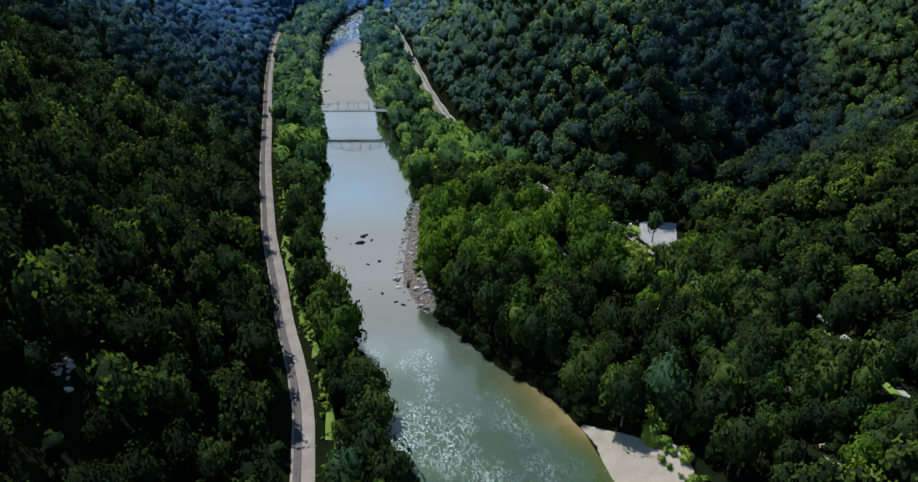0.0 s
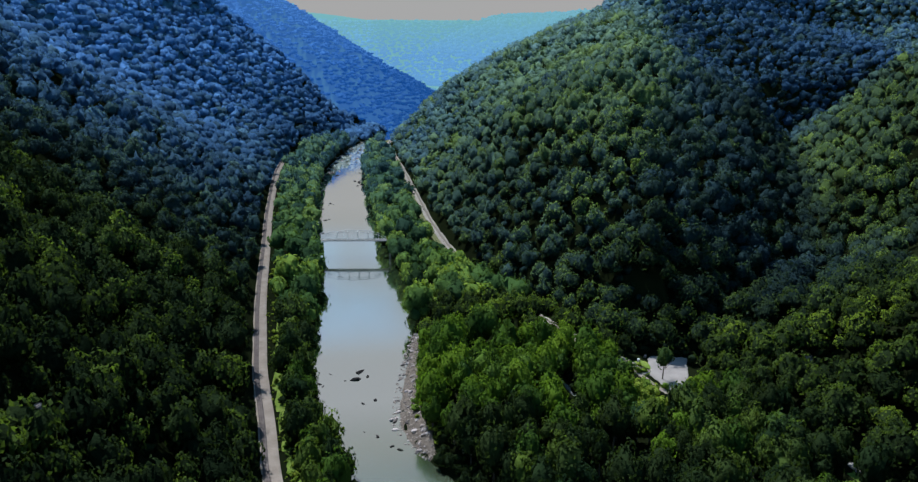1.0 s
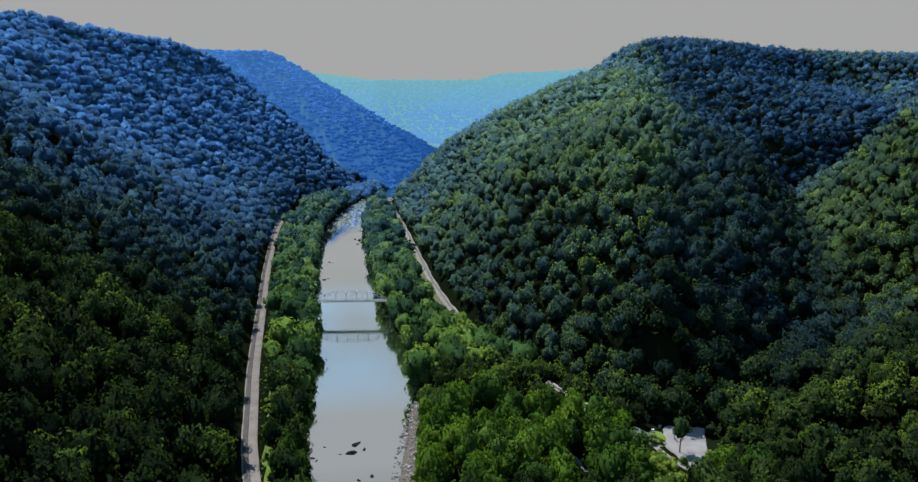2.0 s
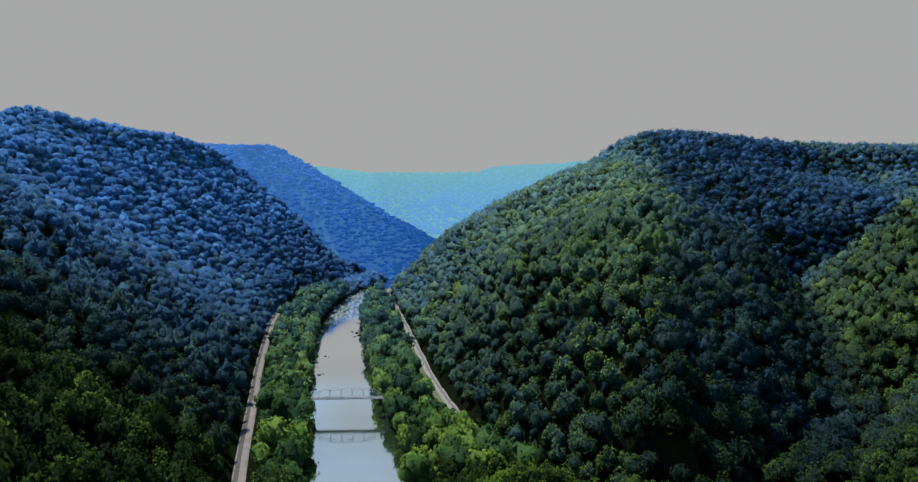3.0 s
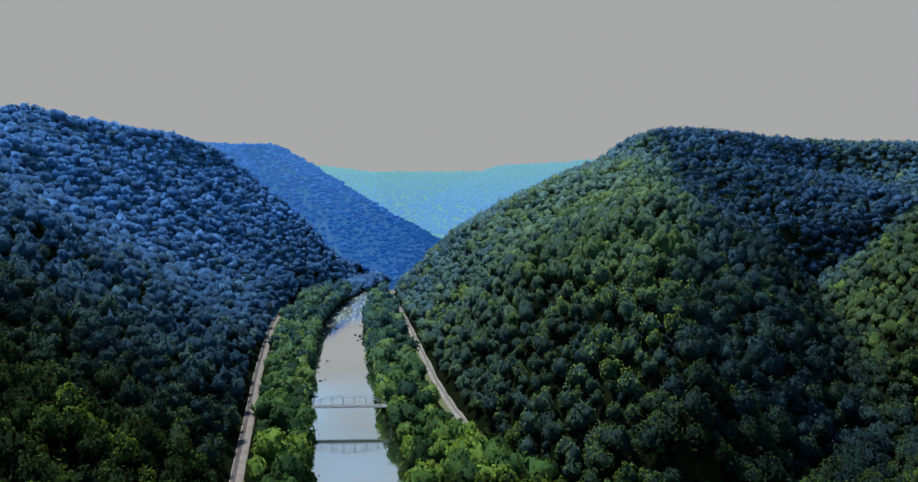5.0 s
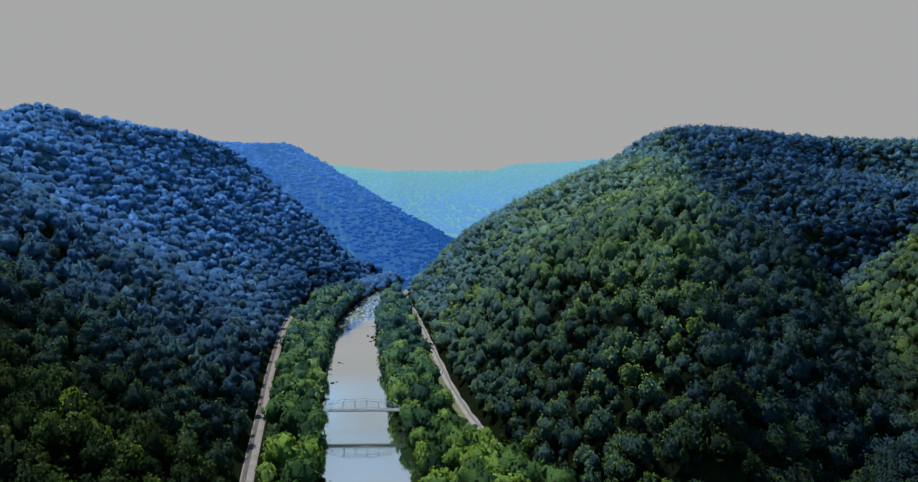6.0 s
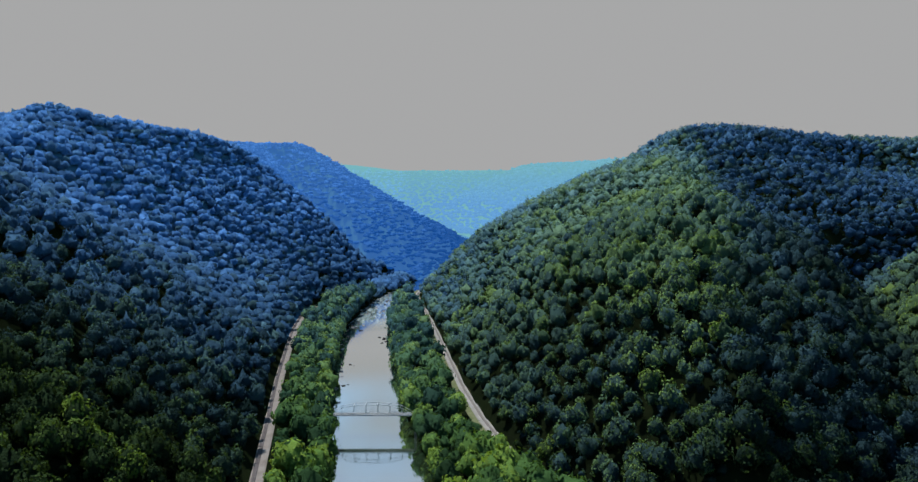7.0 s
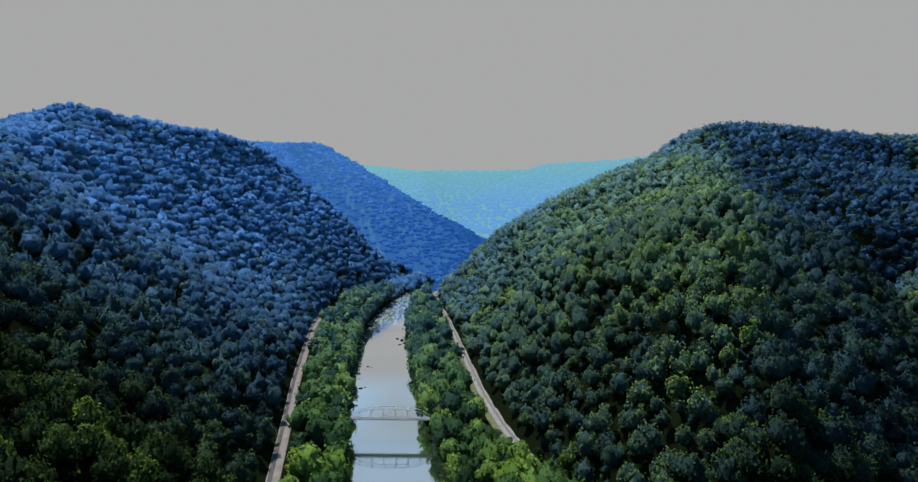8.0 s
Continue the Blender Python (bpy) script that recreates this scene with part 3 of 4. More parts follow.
def crown_shape(rng, n_lobes, cards, card, core=None, core_size=0.85, low=-0.5, up=0.0):
    """A crown about 1 wide and 1.1 high round the origin: lobes of leaf clumps (irregular quads) over a lumpy dark core.
    Returns vertices, flat faces, face sizes and normals."""
    way = rng.normal(size=(n_lobes, 3))
    way[:, 2] = np.abs(way[:, 2]) * 0.9 - 0.15
    way /= np.linalg.norm(way, axis=1)[:, None]
    lobes = way * rng.uniform(0.24, 0.42, (n_lobes, 1)) * [1, 1, 1.15]
    radii = rng.uniform(0.13, 0.26, n_lobes) * (0.80 if n_lobes > 14 else 1.0)
    verts, faces, sizes, normals = [], [], [], []
    if core is not None:
        cv, cf = core
        reach = np.full(len(cv), 0.30)
        for c, r in zip(lobes, radii):
            along = cv @ c
            off2 = (c @ c) - along ** 2
            hit = np.where(off2 < r * r, along + np.sqrt(np.maximum(r * r - off2, 0)), 0)
            reach = np.maximum(reach, hit)
        cv = cv * reach[:, None] * core_size * rng.uniform(0.9, 1.08, (len(cv), 1))
        cv[:, 2] = np.maximum(cv[:, 2], low)
        near = np.argmin(np.linalg.norm(cv[:, None] - lobes[None], axis=2) / radii[None], axis=1)
        cn = (cv - lobes[near]) + 0.6 * cv
        cn = cn / np.maximum(np.linalg.norm(cn, axis=1), 1e-6)[:, None] + [0, 0, up]
        normals.append(cn / np.maximum(np.linalg.norm(cn, axis=1), 1e-6)[:, None])
        verts.append(cv)
        faces.append(cf.ravel())
        sizes.append(np.full(len(cf), 3))
    if cards:
        k = rng.integers(0, n_lobes, cards * 4)
        d = rng.normal(size=(cards * 4, 3))
        d /= np.linalg.norm(d, axis=1)[:, None]
        p = lobes[k] + d * (radii[k] * rng.uniform(0.85, 1.08, cards * 4))[:, None]
        # only clumps on the outside of the crown
        gap = np.linalg.norm(p[:, None] - lobes[None], axis=2) - radii[None]
        keep = np.where((gap > -0.06).all(1) & (p[:, 2] > low))[0][:cards]
        p, d = p[keep], d[keep]
        nrm = d + 0.5 * p / np.linalg.norm(p, axis=1)[:, None] + rng.normal(size=p.shape) * 0.27
        nrm /= np.linalg.norm(nrm, axis=1)[:, None]
        u = np.cross(nrm, rng.normal(size=p.shape))
        u /= np.linalg.norm(u, axis=1)[:, None]
        v = np.cross(nrm, u)
        s = card * rng.uniform(0.6, 1.3, (len(p), 4, 1))
        q = np.stack([u * 1.0, v * 0.8, -u, -v * 0.8], 1) * s + nrm[:, None] * rng.normal(size=(len(p), 4, 1)) * card * 0.25
        q = (p[:, None] + q).reshape(-1, 3)
        soft = np.repeat(d + 0.35 * p / np.linalg.norm(p, axis=1)[:, None] + 0.45 * nrm, 4, axis=0)
        soft = soft / np.linalg.norm(soft, axis=1)[:, None] + [0, 0, up]
        normals.append(soft / np.linalg.norm(soft, axis=1)[:, None])
        base = sum(len(v_) for v_ in verts)
        verts.append(q)
        faces.append(np.arange(len(q)) + base)
        sizes.append(np.full(len(p), 4))
    return np.concatenate(verts), np.concatenate(faces), np.concatenate(sizes), np.concatenate(normals)


def trunk_shape(rng, sides, limbs, top=0.9):
    """A tapered trunk 1 high with limbs."""
    verts, faces, sizes = [], [], []

    def tube(a, b, r0, r1):
        a, b = np.array(a, float), np.array(b, float)
        d = (b - a) / np.linalg.norm(b - a)
        u = np.cross(d, [0.3, 0.9, 0.1])
        u /= np.linalg.norm(u)
        v = np.cross(d, u)
        ang = np.linspace(0, 2 * np.pi, sides, endpoint=False)
        ring = np.cos(ang)[:, None] * u + np.sin(ang)[:, None] * v
        i = sum(len(w) for w in verts)
        verts.append(np.concatenate([a + ring * r0, b + ring * r1]))
        for k in range(sides):
            faces.extend([i + k, i + (k + 1) % sides, i + sides + (k + 1) % sides, i + sides + k])
            sizes.append(4)

    tube((0, 0, 0), (0.01, 0.01, 0.45), 0.022, 0.016)
    tube((0.01, 0.01, 0.45), (0.0, 0.03, top), 0.016, 0.005)
    for _ in range(limbs):
        a = rng.uniform(0, 6.28)
        z0 = rng.uniform(0.3, 0.65)
        r = rng.uniform(0.14, 0.24)
        tube((0.01, 0.01, z0), (r * math.cos(a), r * math.sin(a), z0 + rng.uniform(0.12, 0.25)), 0.009, 0.003)
    return np.concatenate(verts), np.array(faces), np.array(sizes)


def scatter(name, places, widths, heights, shapes, material, label, rng, tints, stretch=1.3, haze_tints=None, inner=0.5, canopy=0.0):
    """Many trees joined into one canopy. canopy: how far the crowns close into one surface that follows the slope."""
    e = 14.0
    px, py = places[:, 0], places[:, 1]
    slope = np.stack([height(px - e, py) - height(px + e, py), height(px, py - e) - height(px, py + e), np.full(len(px), 2 * e)], 1)
    slope *= canopy / np.linalg.norm(slope, axis=1)[:, None]
    V, F, S, Tn, N, B = [], [], [], [], [], []
    haze_tints = np.zeros(len(places)) if haze_tints is None else haze_tints
    base = 0
    which = rng.integers(0, len(shapes), len(places))
    turn = rng.uniform(0, 6.283, len(places))
    for k, (v, f, s, nm) in enumerate(shapes):
        ids = np.where(which == k)[0]
        if not len(ids):
            continue
        c, sn = np.cos(turn[ids])[:, None], np.sin(turn[ids])[:, None]
        w = widths[ids][:, None]
        x = (v[None, :, 0] * c - v[None, :, 1] * sn) * w + places[ids, 0][:, None]
        y = (v[None, :, 0] * sn + v[None, :, 1] * c) * w + places[ids, 1][:, None]
        z = v[None, :, 2] * (w * stretch) + (places[ids, 2] + heights[ids])[:, None]
        V.append(np.stack([x, y, z], -1).reshape(-1, 3))
        F.append((f[None] + (np.arange(len(ids)) * len(v))[:, None] + base).ravel())
        N.append(np.stack([nm[None, :, 0] * c - nm[None, :, 1] * sn, nm[None, :, 0] * sn + nm[None, :, 1] * c, np.repeat(nm[None, :, 2], len(ids), 0)], -1) + slope[ids][:, None])
        N[-1] = (N[-1] / np.maximum(np.linalg.norm(N[-1], axis=2), 1e-6)[:, :, None]).reshape(-1, 3)
        S.append(np.tile(s, len(ids)))
        # shade inside a crown is painted in: its core is darker than its outer clumps
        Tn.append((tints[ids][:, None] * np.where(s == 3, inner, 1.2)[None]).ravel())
        B.append(np.repeat(haze_tints[ids], len(s)))
        base += len(ids) * len(v)
    if not V:
        return None
    me = mesh_from(name, np.concatenate(V), np.concatenate(F), np.concatenate(S), material, False, np.concatenate(Tn), np.concatenate(N), np.concatenate(B))
    return tagged(new(name, me), label, "forest", kind="stuff")


# clearings: (x, y, radius, length towards the start of the flight), shaped to fit the camera's view
CLEAR = [(207, 446, 18, 54), (190, 450, 11, 48), (200, 422, 11, 34), (186, 460, 5, 36), (196, 209, 5, 26), (201, 236, 5.5, 18), (203, 272, 6.0, 14), (202, 325, 5.5, 14), (262, 293, 7.5, 28),
         (259, 319, 6.5, 39), (260, 247, 6.5, 34), (127, 424, 5, 50), (-134, 737, 4, 25), (-130, 776, 4.5, 22), (-131, 272, 3.8, 18), (-130, 257, 3.8, 18), (-114, 214, 3.8, 18), (88, 293, 4.0, 12)]


def open_ground(x, y):
    """True where no tree stands."""
    wl_, wr_ = bank_l(y) - x, x - bank_r(y)
    river = (wl_ < 2.0) & (wr_ < 1.0) & (y < 3900)
    tl, tr = x - track_l(y), x - track_r(y)
    rail = ((tl > -11.5) & (tl < 13.5)) & (y < 1500)
    rail |= ((tr > np.interp(y, [620, 650, 740, 800], [-9, -25, -25, -19])) & (tr < 7.0)) & (y < 1700) & (y > 470)
    out = river | rail
    for cx, cy, r, view in CLEAR:
        n = math.hypot(cx, cy)
        dx, dy = -cx / n, -cy / n
        s = np.clip((x - cx) * dx + (y - cy) * dy, 0, view)
        out |= np.hypot(x - cx - s * dx, y - cy - s * dy) < r
    beach = (wr_ > 0) & (wr_ < np.interp(y, [150, 225, 244, 258], [46, 38, 20, 2])) & (y < 256)
    stones = (wr_ > 0) & (wr_ < np.interp(y, [360, 390, 480, 540], [4, 11, 10, 4]))
    return out | beach | stones


def stand(rng, x0, x1, y0, y1, step, jitter=0.42):
    gx, gy = np.meshgrid(np.arange(x0, x1, step), np.arange(y0, y1, step))
    gx = gx + (np.arange(gx.shape[0]) % 2)[:, None] * step / 2
    x = (gx + rng.uniform(-jitter, jitter, gx.shape) * step).ravel()
    y = (gy + rng.uniform(-jitter, jitter, gy.shape) * step).ravel()
    keep = ~open_ground(x, y) & (rng.uniform(0, 1, x.shape) > 0.13)
    keep &= ~behind_brink(x, y)
    keep &= ((x > -0.60 * y - 70) & (x < 0.90 * y + 70)) | (y < 128)
    return x[keep], y[keep]


rng = np.random.default_rng(5)
near_shapes = [crown_shape(rng, 24, 330, 0.050, (ICO_V, ICO_F), 0.80) for _ in range(8)]
hill_shapes = [crown_shape(rng, 15, 92, 0.066, (ICO_V, ICO_F), 0.96) for _ in range(8)]
slope_shapes = [crown_shape(rng, 20, 230, 0.056, (ICO_V, ICO_F), 0.86) for _ in range(8)]
left_shapes = [crown_shape(rng, 12, 14, 0.085, DOME, 1.0) for _ in range(8)]
mid_shapes = [crown_shape(rng, 15, 92, 0.066, (ICO_V, ICO_F), 0.96) for _ in range(8)]
far_shapes = [crown_shape(rng, 10, 34, 0.095, (ICO1_V, ICO1_F), 0.97) for _ in range(10)]
low_shapes = [crown_shape(rng, 6, 10, 0.15, (ICO1_V, ICO1_F), 1.0) for _ in range(6)]
dot_shapes = [crown_shape(rng, 5, 4, 0.16, (ICO1_V, ICO1_F), 1.05, up=0.9) for _ in range(6)]


def plant(x, y, rng, wide=(9.5, 18.5), tall=(14, 28)):
    z = height(x, y)
    big = rng.uniform(0, 1, len(x)) ** 1.5
    w = wide[0] + (wide[1] - wide[0]) * big
    clump = fractal(x / 26, y / 26, 91, 2) * 0.9 * (tall[1] - tall[0])
    h = clump + tall[0] + (tall[1] - tall[0]) * (0.6 * big + 0.4 * rng.uniform(0, 1, len(x)))
    patch, wide_patch = fractal(x / 45, y / 45, 77, 3) * 1.3, fractal(x / 130, y / 130, 57, 3) * 1.3
    dice, rare = rng.uniform(0, 1, len(x)), rng.uniform(0, 1, len(x))
    left, hill = x < bank_l(y), np.where(x > track_r(y) + 8, np.clip((y - 430) / 150, 0, 1), 0.0)
    # tint with shade painted in on the left, mixed stands on the spur, sunlight between river and railway
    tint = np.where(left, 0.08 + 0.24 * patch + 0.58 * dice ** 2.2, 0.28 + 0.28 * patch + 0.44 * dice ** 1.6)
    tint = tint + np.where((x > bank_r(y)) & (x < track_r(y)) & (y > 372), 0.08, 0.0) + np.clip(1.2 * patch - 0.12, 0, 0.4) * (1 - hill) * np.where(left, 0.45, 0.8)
    tint = tint * (1 - hill) + (0.62 + 0.28 * patch + 0.30 * wide_patch + 0.40 * (dice - 0.17) + np.where(rare > 0.82, 0.22, 0.0)) * hill
    # sunlight painted in as a lighter tint, high on the spur that faces the river
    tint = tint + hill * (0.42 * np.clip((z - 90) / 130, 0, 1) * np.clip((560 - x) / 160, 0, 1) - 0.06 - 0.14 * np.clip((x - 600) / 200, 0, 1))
    # shade painted in as a darker tint, in the cove behind the spur and at its foot
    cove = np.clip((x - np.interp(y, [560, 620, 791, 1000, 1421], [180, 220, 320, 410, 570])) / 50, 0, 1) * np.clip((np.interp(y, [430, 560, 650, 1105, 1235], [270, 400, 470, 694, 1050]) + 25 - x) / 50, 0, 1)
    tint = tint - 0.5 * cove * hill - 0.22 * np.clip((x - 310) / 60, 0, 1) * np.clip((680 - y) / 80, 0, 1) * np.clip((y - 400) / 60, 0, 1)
    # distance haze painted in as a blue tint, stronger up the gorge
    haze_tint = np.where(left, np.clip((y - 560) / 760, 0, 1) * np.clip(0.34 + z / 280, 0, 1), 0.09 * hill + 0.40 * np.clip((np.hypot(x, y) - 850) / 900, 0, 1) - 0.06 * np.clip((x - 560) / 250, 0, 1) * hill)
    haze_tint = haze_tint * (1 + 0.35 * patch - np.where(rare > 0.55, 1.15 * (rare - 0.45), 0.0)) * np.where(left, 1.04, 1.0)
    haze_tint = haze_tint * (1 - 0.7 * np.clip((x - 400) / 120, 0, 1) * np.clip((1150 - y) / 150, 0, 1))
    haze_tint = np.where((x > track_l(y)) & (x < track_r(y)), 0.24 * np.clip((y - 650) / 900, 0, 1), haze_tint)
    haze_tint = np.maximum(haze_tint, 0.6 * np.clip((y - 1480) / 200, 0, 1) * (x < 60))
    h = h * np.where((x > -120) & (x < 90) & (y > 1560), 0.55, 1.0)
    tint, haze_tint = np.clip(tint, 0.01, 0.99), np.clip(haze_tint, 0, 1)
    return np.stack([x, y, z], 1), w, h, tint, haze_tint


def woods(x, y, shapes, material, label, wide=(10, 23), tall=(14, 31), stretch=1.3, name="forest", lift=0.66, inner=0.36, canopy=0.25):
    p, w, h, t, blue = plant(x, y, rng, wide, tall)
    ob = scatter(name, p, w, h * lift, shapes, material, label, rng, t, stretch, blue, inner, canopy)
    return ob if name == "forest" else tagged(ob, label, "distant hills", kind="stuff")


def in_belt(x, y):
    """Between the railways: the banks with their tall trees."""
    return (x > track_l(y) + 8) & (x < track_r(y) - 8) & (y < 1560)


def side(x, y):
    return x < bank_l(y)


x, y = stand(rng, -420, 420, 130, 560, 12.2)
belt = (x > track_l(y) + 10) & (x < track_r(y) + 60) & (y > 190)
belt_x, belt_y = x[belt], y[belt]
order = np.argsort(np.hypot(belt_x - 20, belt_y - 250))
own, rest = order[:300], order[300:]
x_rest, y_rest = np.concatenate([x[~belt], belt_x[rest]]), np.concatenate([y[~belt], belt_y[rest]])
s = side(x_rest, y_rest)
upper = y_rest > 420
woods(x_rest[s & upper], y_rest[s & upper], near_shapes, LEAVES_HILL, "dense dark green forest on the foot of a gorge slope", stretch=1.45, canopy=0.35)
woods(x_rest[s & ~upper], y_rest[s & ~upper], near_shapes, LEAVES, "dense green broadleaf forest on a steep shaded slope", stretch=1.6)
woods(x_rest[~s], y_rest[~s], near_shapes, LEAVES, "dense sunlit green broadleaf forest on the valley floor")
x, y = stand(rng, -200, 180, 560, 1560, 14.0)
k = in_belt(x, y)
x, y = x[k], y[k]
# a closed row on the very edge of the water, leaning out over it
by = np.arange(560, 1520, 8.0)
by = by[np.abs(by - 771) > 9] + rng.uniform(-2.5, 2.5, (np.abs(by - 771) > 9).sum())
edge = rng.uniform(0.5, 5.0, (2, len(by)))
x, y = np.concatenate([x, bank_l(by) - edge[0] - 2.5, bank_r(by) + edge[1] - 1.5]), np.concatenate([y, by, by])
p, w, h, t, blue = plant(x, y, rng, (12, 28), (14, 32))
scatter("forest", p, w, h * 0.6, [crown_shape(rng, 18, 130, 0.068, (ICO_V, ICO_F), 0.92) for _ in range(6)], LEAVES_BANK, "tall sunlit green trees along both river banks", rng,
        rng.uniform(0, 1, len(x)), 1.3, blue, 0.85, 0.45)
x, y = stand(rng, -640, 760, 560, 1010, 13.0)
k = ~in_belt(x, y)
x, y = x[k], y[k]
s = side(x, y)
near_slope = y < 730
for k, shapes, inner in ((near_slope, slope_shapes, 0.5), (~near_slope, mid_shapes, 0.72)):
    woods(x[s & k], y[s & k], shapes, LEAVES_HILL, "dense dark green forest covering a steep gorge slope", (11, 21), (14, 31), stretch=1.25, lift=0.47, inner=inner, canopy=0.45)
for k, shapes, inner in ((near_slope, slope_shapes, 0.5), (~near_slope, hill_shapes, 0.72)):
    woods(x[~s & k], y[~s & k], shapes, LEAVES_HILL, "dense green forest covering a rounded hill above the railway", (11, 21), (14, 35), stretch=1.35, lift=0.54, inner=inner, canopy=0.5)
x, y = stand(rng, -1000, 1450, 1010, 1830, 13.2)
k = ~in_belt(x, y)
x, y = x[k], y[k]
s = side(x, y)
woods(x[s], y[s], left_shapes, LEAVES_HILL, "dense green forest up to the gorge rim, blued by haze", (14, 25), (10, 19), 1.05, lift=0.45, inner=1.0, canopy=0.86)
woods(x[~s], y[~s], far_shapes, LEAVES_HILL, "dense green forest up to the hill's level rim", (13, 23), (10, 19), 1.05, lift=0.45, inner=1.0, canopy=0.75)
x, y = stand(rng, -900, 1900, 1830, 3200, 18.5)
s = (y < 2100) & (x > 300)
woods(x[s], y[s], dot_shapes, LEAVES, "distant green forest on the plateau", (20, 30), (11, 16), 0.6)
k = ~s & (x > 420)
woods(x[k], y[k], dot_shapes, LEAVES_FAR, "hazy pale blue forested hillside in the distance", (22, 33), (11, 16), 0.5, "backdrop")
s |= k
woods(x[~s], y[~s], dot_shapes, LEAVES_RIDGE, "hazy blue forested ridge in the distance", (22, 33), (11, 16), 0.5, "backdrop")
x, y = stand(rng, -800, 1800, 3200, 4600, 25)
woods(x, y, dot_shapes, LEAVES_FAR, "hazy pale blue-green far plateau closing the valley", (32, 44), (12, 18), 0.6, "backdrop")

# woods behind and below the start of the flight
x, y = stand(rng, -330, 330, -140, 130, 12.5)
k = (y < 128)
woods(x[k], y[k], far_shapes, LEAVES, "dense green broadleaf forest along the lower valley")

# undergrowth that closes the gaps below the crowns, its tint capped dark to paint their shade
x, y = stand(rng, -300, 330, 130, 640, 11.0)
x2, y2 = stand(rng, -230, 330, 640, 1500, 13.0)
k = x2 - track_l(y2) > -40
x, y = np.concatenate([x, x2[k]]), np.concatenate([y, y2[k]])
p, w, h, t, blue = plant(x, y, rng, (8, 12), (3, 6))
scatter("undergrowth", p, w, h * 0.5, low_shapes, LEAVES, "dark green undergrowth between the trees", rng, np.minimum(t, 0.45), 1.3, blue)

# low dark trees that hang over the water below the forest edge
ty = np.concatenate([np.arange(262, 372, 5.0), np.arange(744, 764, 5.0), np.arange(180, 560, 6.0), np.arange(744, 764, 5.0)])
tx = np.where(np.arange(len(ty)) < 26, bank_r(ty) + rng.uniform(1.0, 7.0, len(ty)), bank_l(ty) - rng.uniform(1.0, 6.0, len(ty)))
p, w, h, t, blue = plant(tx, ty, rng, (7, 12), (5, 9))
scatter("thicket", p, w, h * 0.4, near_shapes, LEAVES, "dark low trees leaning over the river's edge", rng, 0.08 + 0.3 * rng.uniform(0, 1, len(tx)) ** 2, 1.1)

# single trees of the banks and of the valley floor
thing_rng = np.random.default_rng(9)
templates = []
for k in range(8):
    v, f, sz, nm = crown_shape(thing_rng, 24, 480, 0.044, (ICO_V, ICO_F), 0.84)
    v = v * [1, 1, 1.28]
    crown_me = mesh_from("crown", v, f, sz, LEAVES_TREE, False, np.full(len(sz), 0.02), nm)
    tv, tf, tsz = trunk_shape(thing_rng, 6, 6)
    trunk_me = mesh_from("trunk", tv, tf, tsz, BARK, True)
    lit_me = crown_me.copy()
    lit_me.materials[0] = LEAVES_LIT
    templates.append((crown_me, trunk_me, lit_me))
P, Wd, Ht, _, _ = plant(belt_x[own], belt_y[own], thing_rng, (12, 23), (19, 33))
for (px, py, pz), w, h in zip(P, Wd, Ht):
    crown_me, trunk_me, lit_me = templates[thing_rng.integers(0, 8)]
    # the lighter copy goes where sunlight falls, right of the river
    if px > bank_r(py) and py > 372 or thing_rng.random() < 0.12:
        crown_me = lit_me
    tree = new("tree", None)
    tree.location = (px, py, pz - 0.3)
    trunk = new("trunk", trunk_me)
    trunk.parent, trunk.scale = tree, (h, h, h * 0.85)
    crown = new("crown", crown_me)
    crown.parent, crown.location, crown.scale = tree, (0, 0, h * 0.58), (w, w, w * 1.32)
    crown.rotation_euler = (0, 0, thing_rng.uniform(0, 6.28))
    where = "river bank" if py > 0 and (bank_l(py) - px < 25 and px < bank_r(py)) else "valley floor"
    tagged(tree, ("tall sunlit green" if crown_me == lit_me else "tall dark green") + " broadleaf tree on the " + where, "tree", "trees of the valley floor")


# ---- smaller ground pieces ----
def strip(name, points, width, lift, material, label, category, ends=0.75):
    """A road that follows the ground through the plan points."""
    pts = np.array(points, float)
    s = np.concatenate([[0], np.cumsum(np.hypot(*np.diff(pts, axis=0).T))])
    t = np.arange(0, s[-1], 4.0)
    x, y = np.interp(t, s, pts[:, 0]), np.interp(t, s, pts[:, 1])
    k = np.hanning(9)
    x, y = (np.convolve(np.pad(v, 4, mode="edge"), k / k.sum(), "valid") for v in (x, y))
    tx, ty = np.gradient(x), np.gradient(y)
    n = np.hypot(tx, ty)
    prof = np.linspace(-0.5, 0.5, 6)
    edge = 1 + 0.14 * fractal(t / 7, t * 0, 41, 2)
    PX = x[:, None] + (ty / n * edge)[:, None] * width * prof
    PY = y[:, None] - (tx / n * edge)[:, None] * width * prof
    PZ = height(PX, PY) + lift
    PZ[:, [0, -1]] -= lift + 0.3
    return tagged(new(name, grid_mesh(name, PX, PY, PZ, material)), label, category, kind="structure")


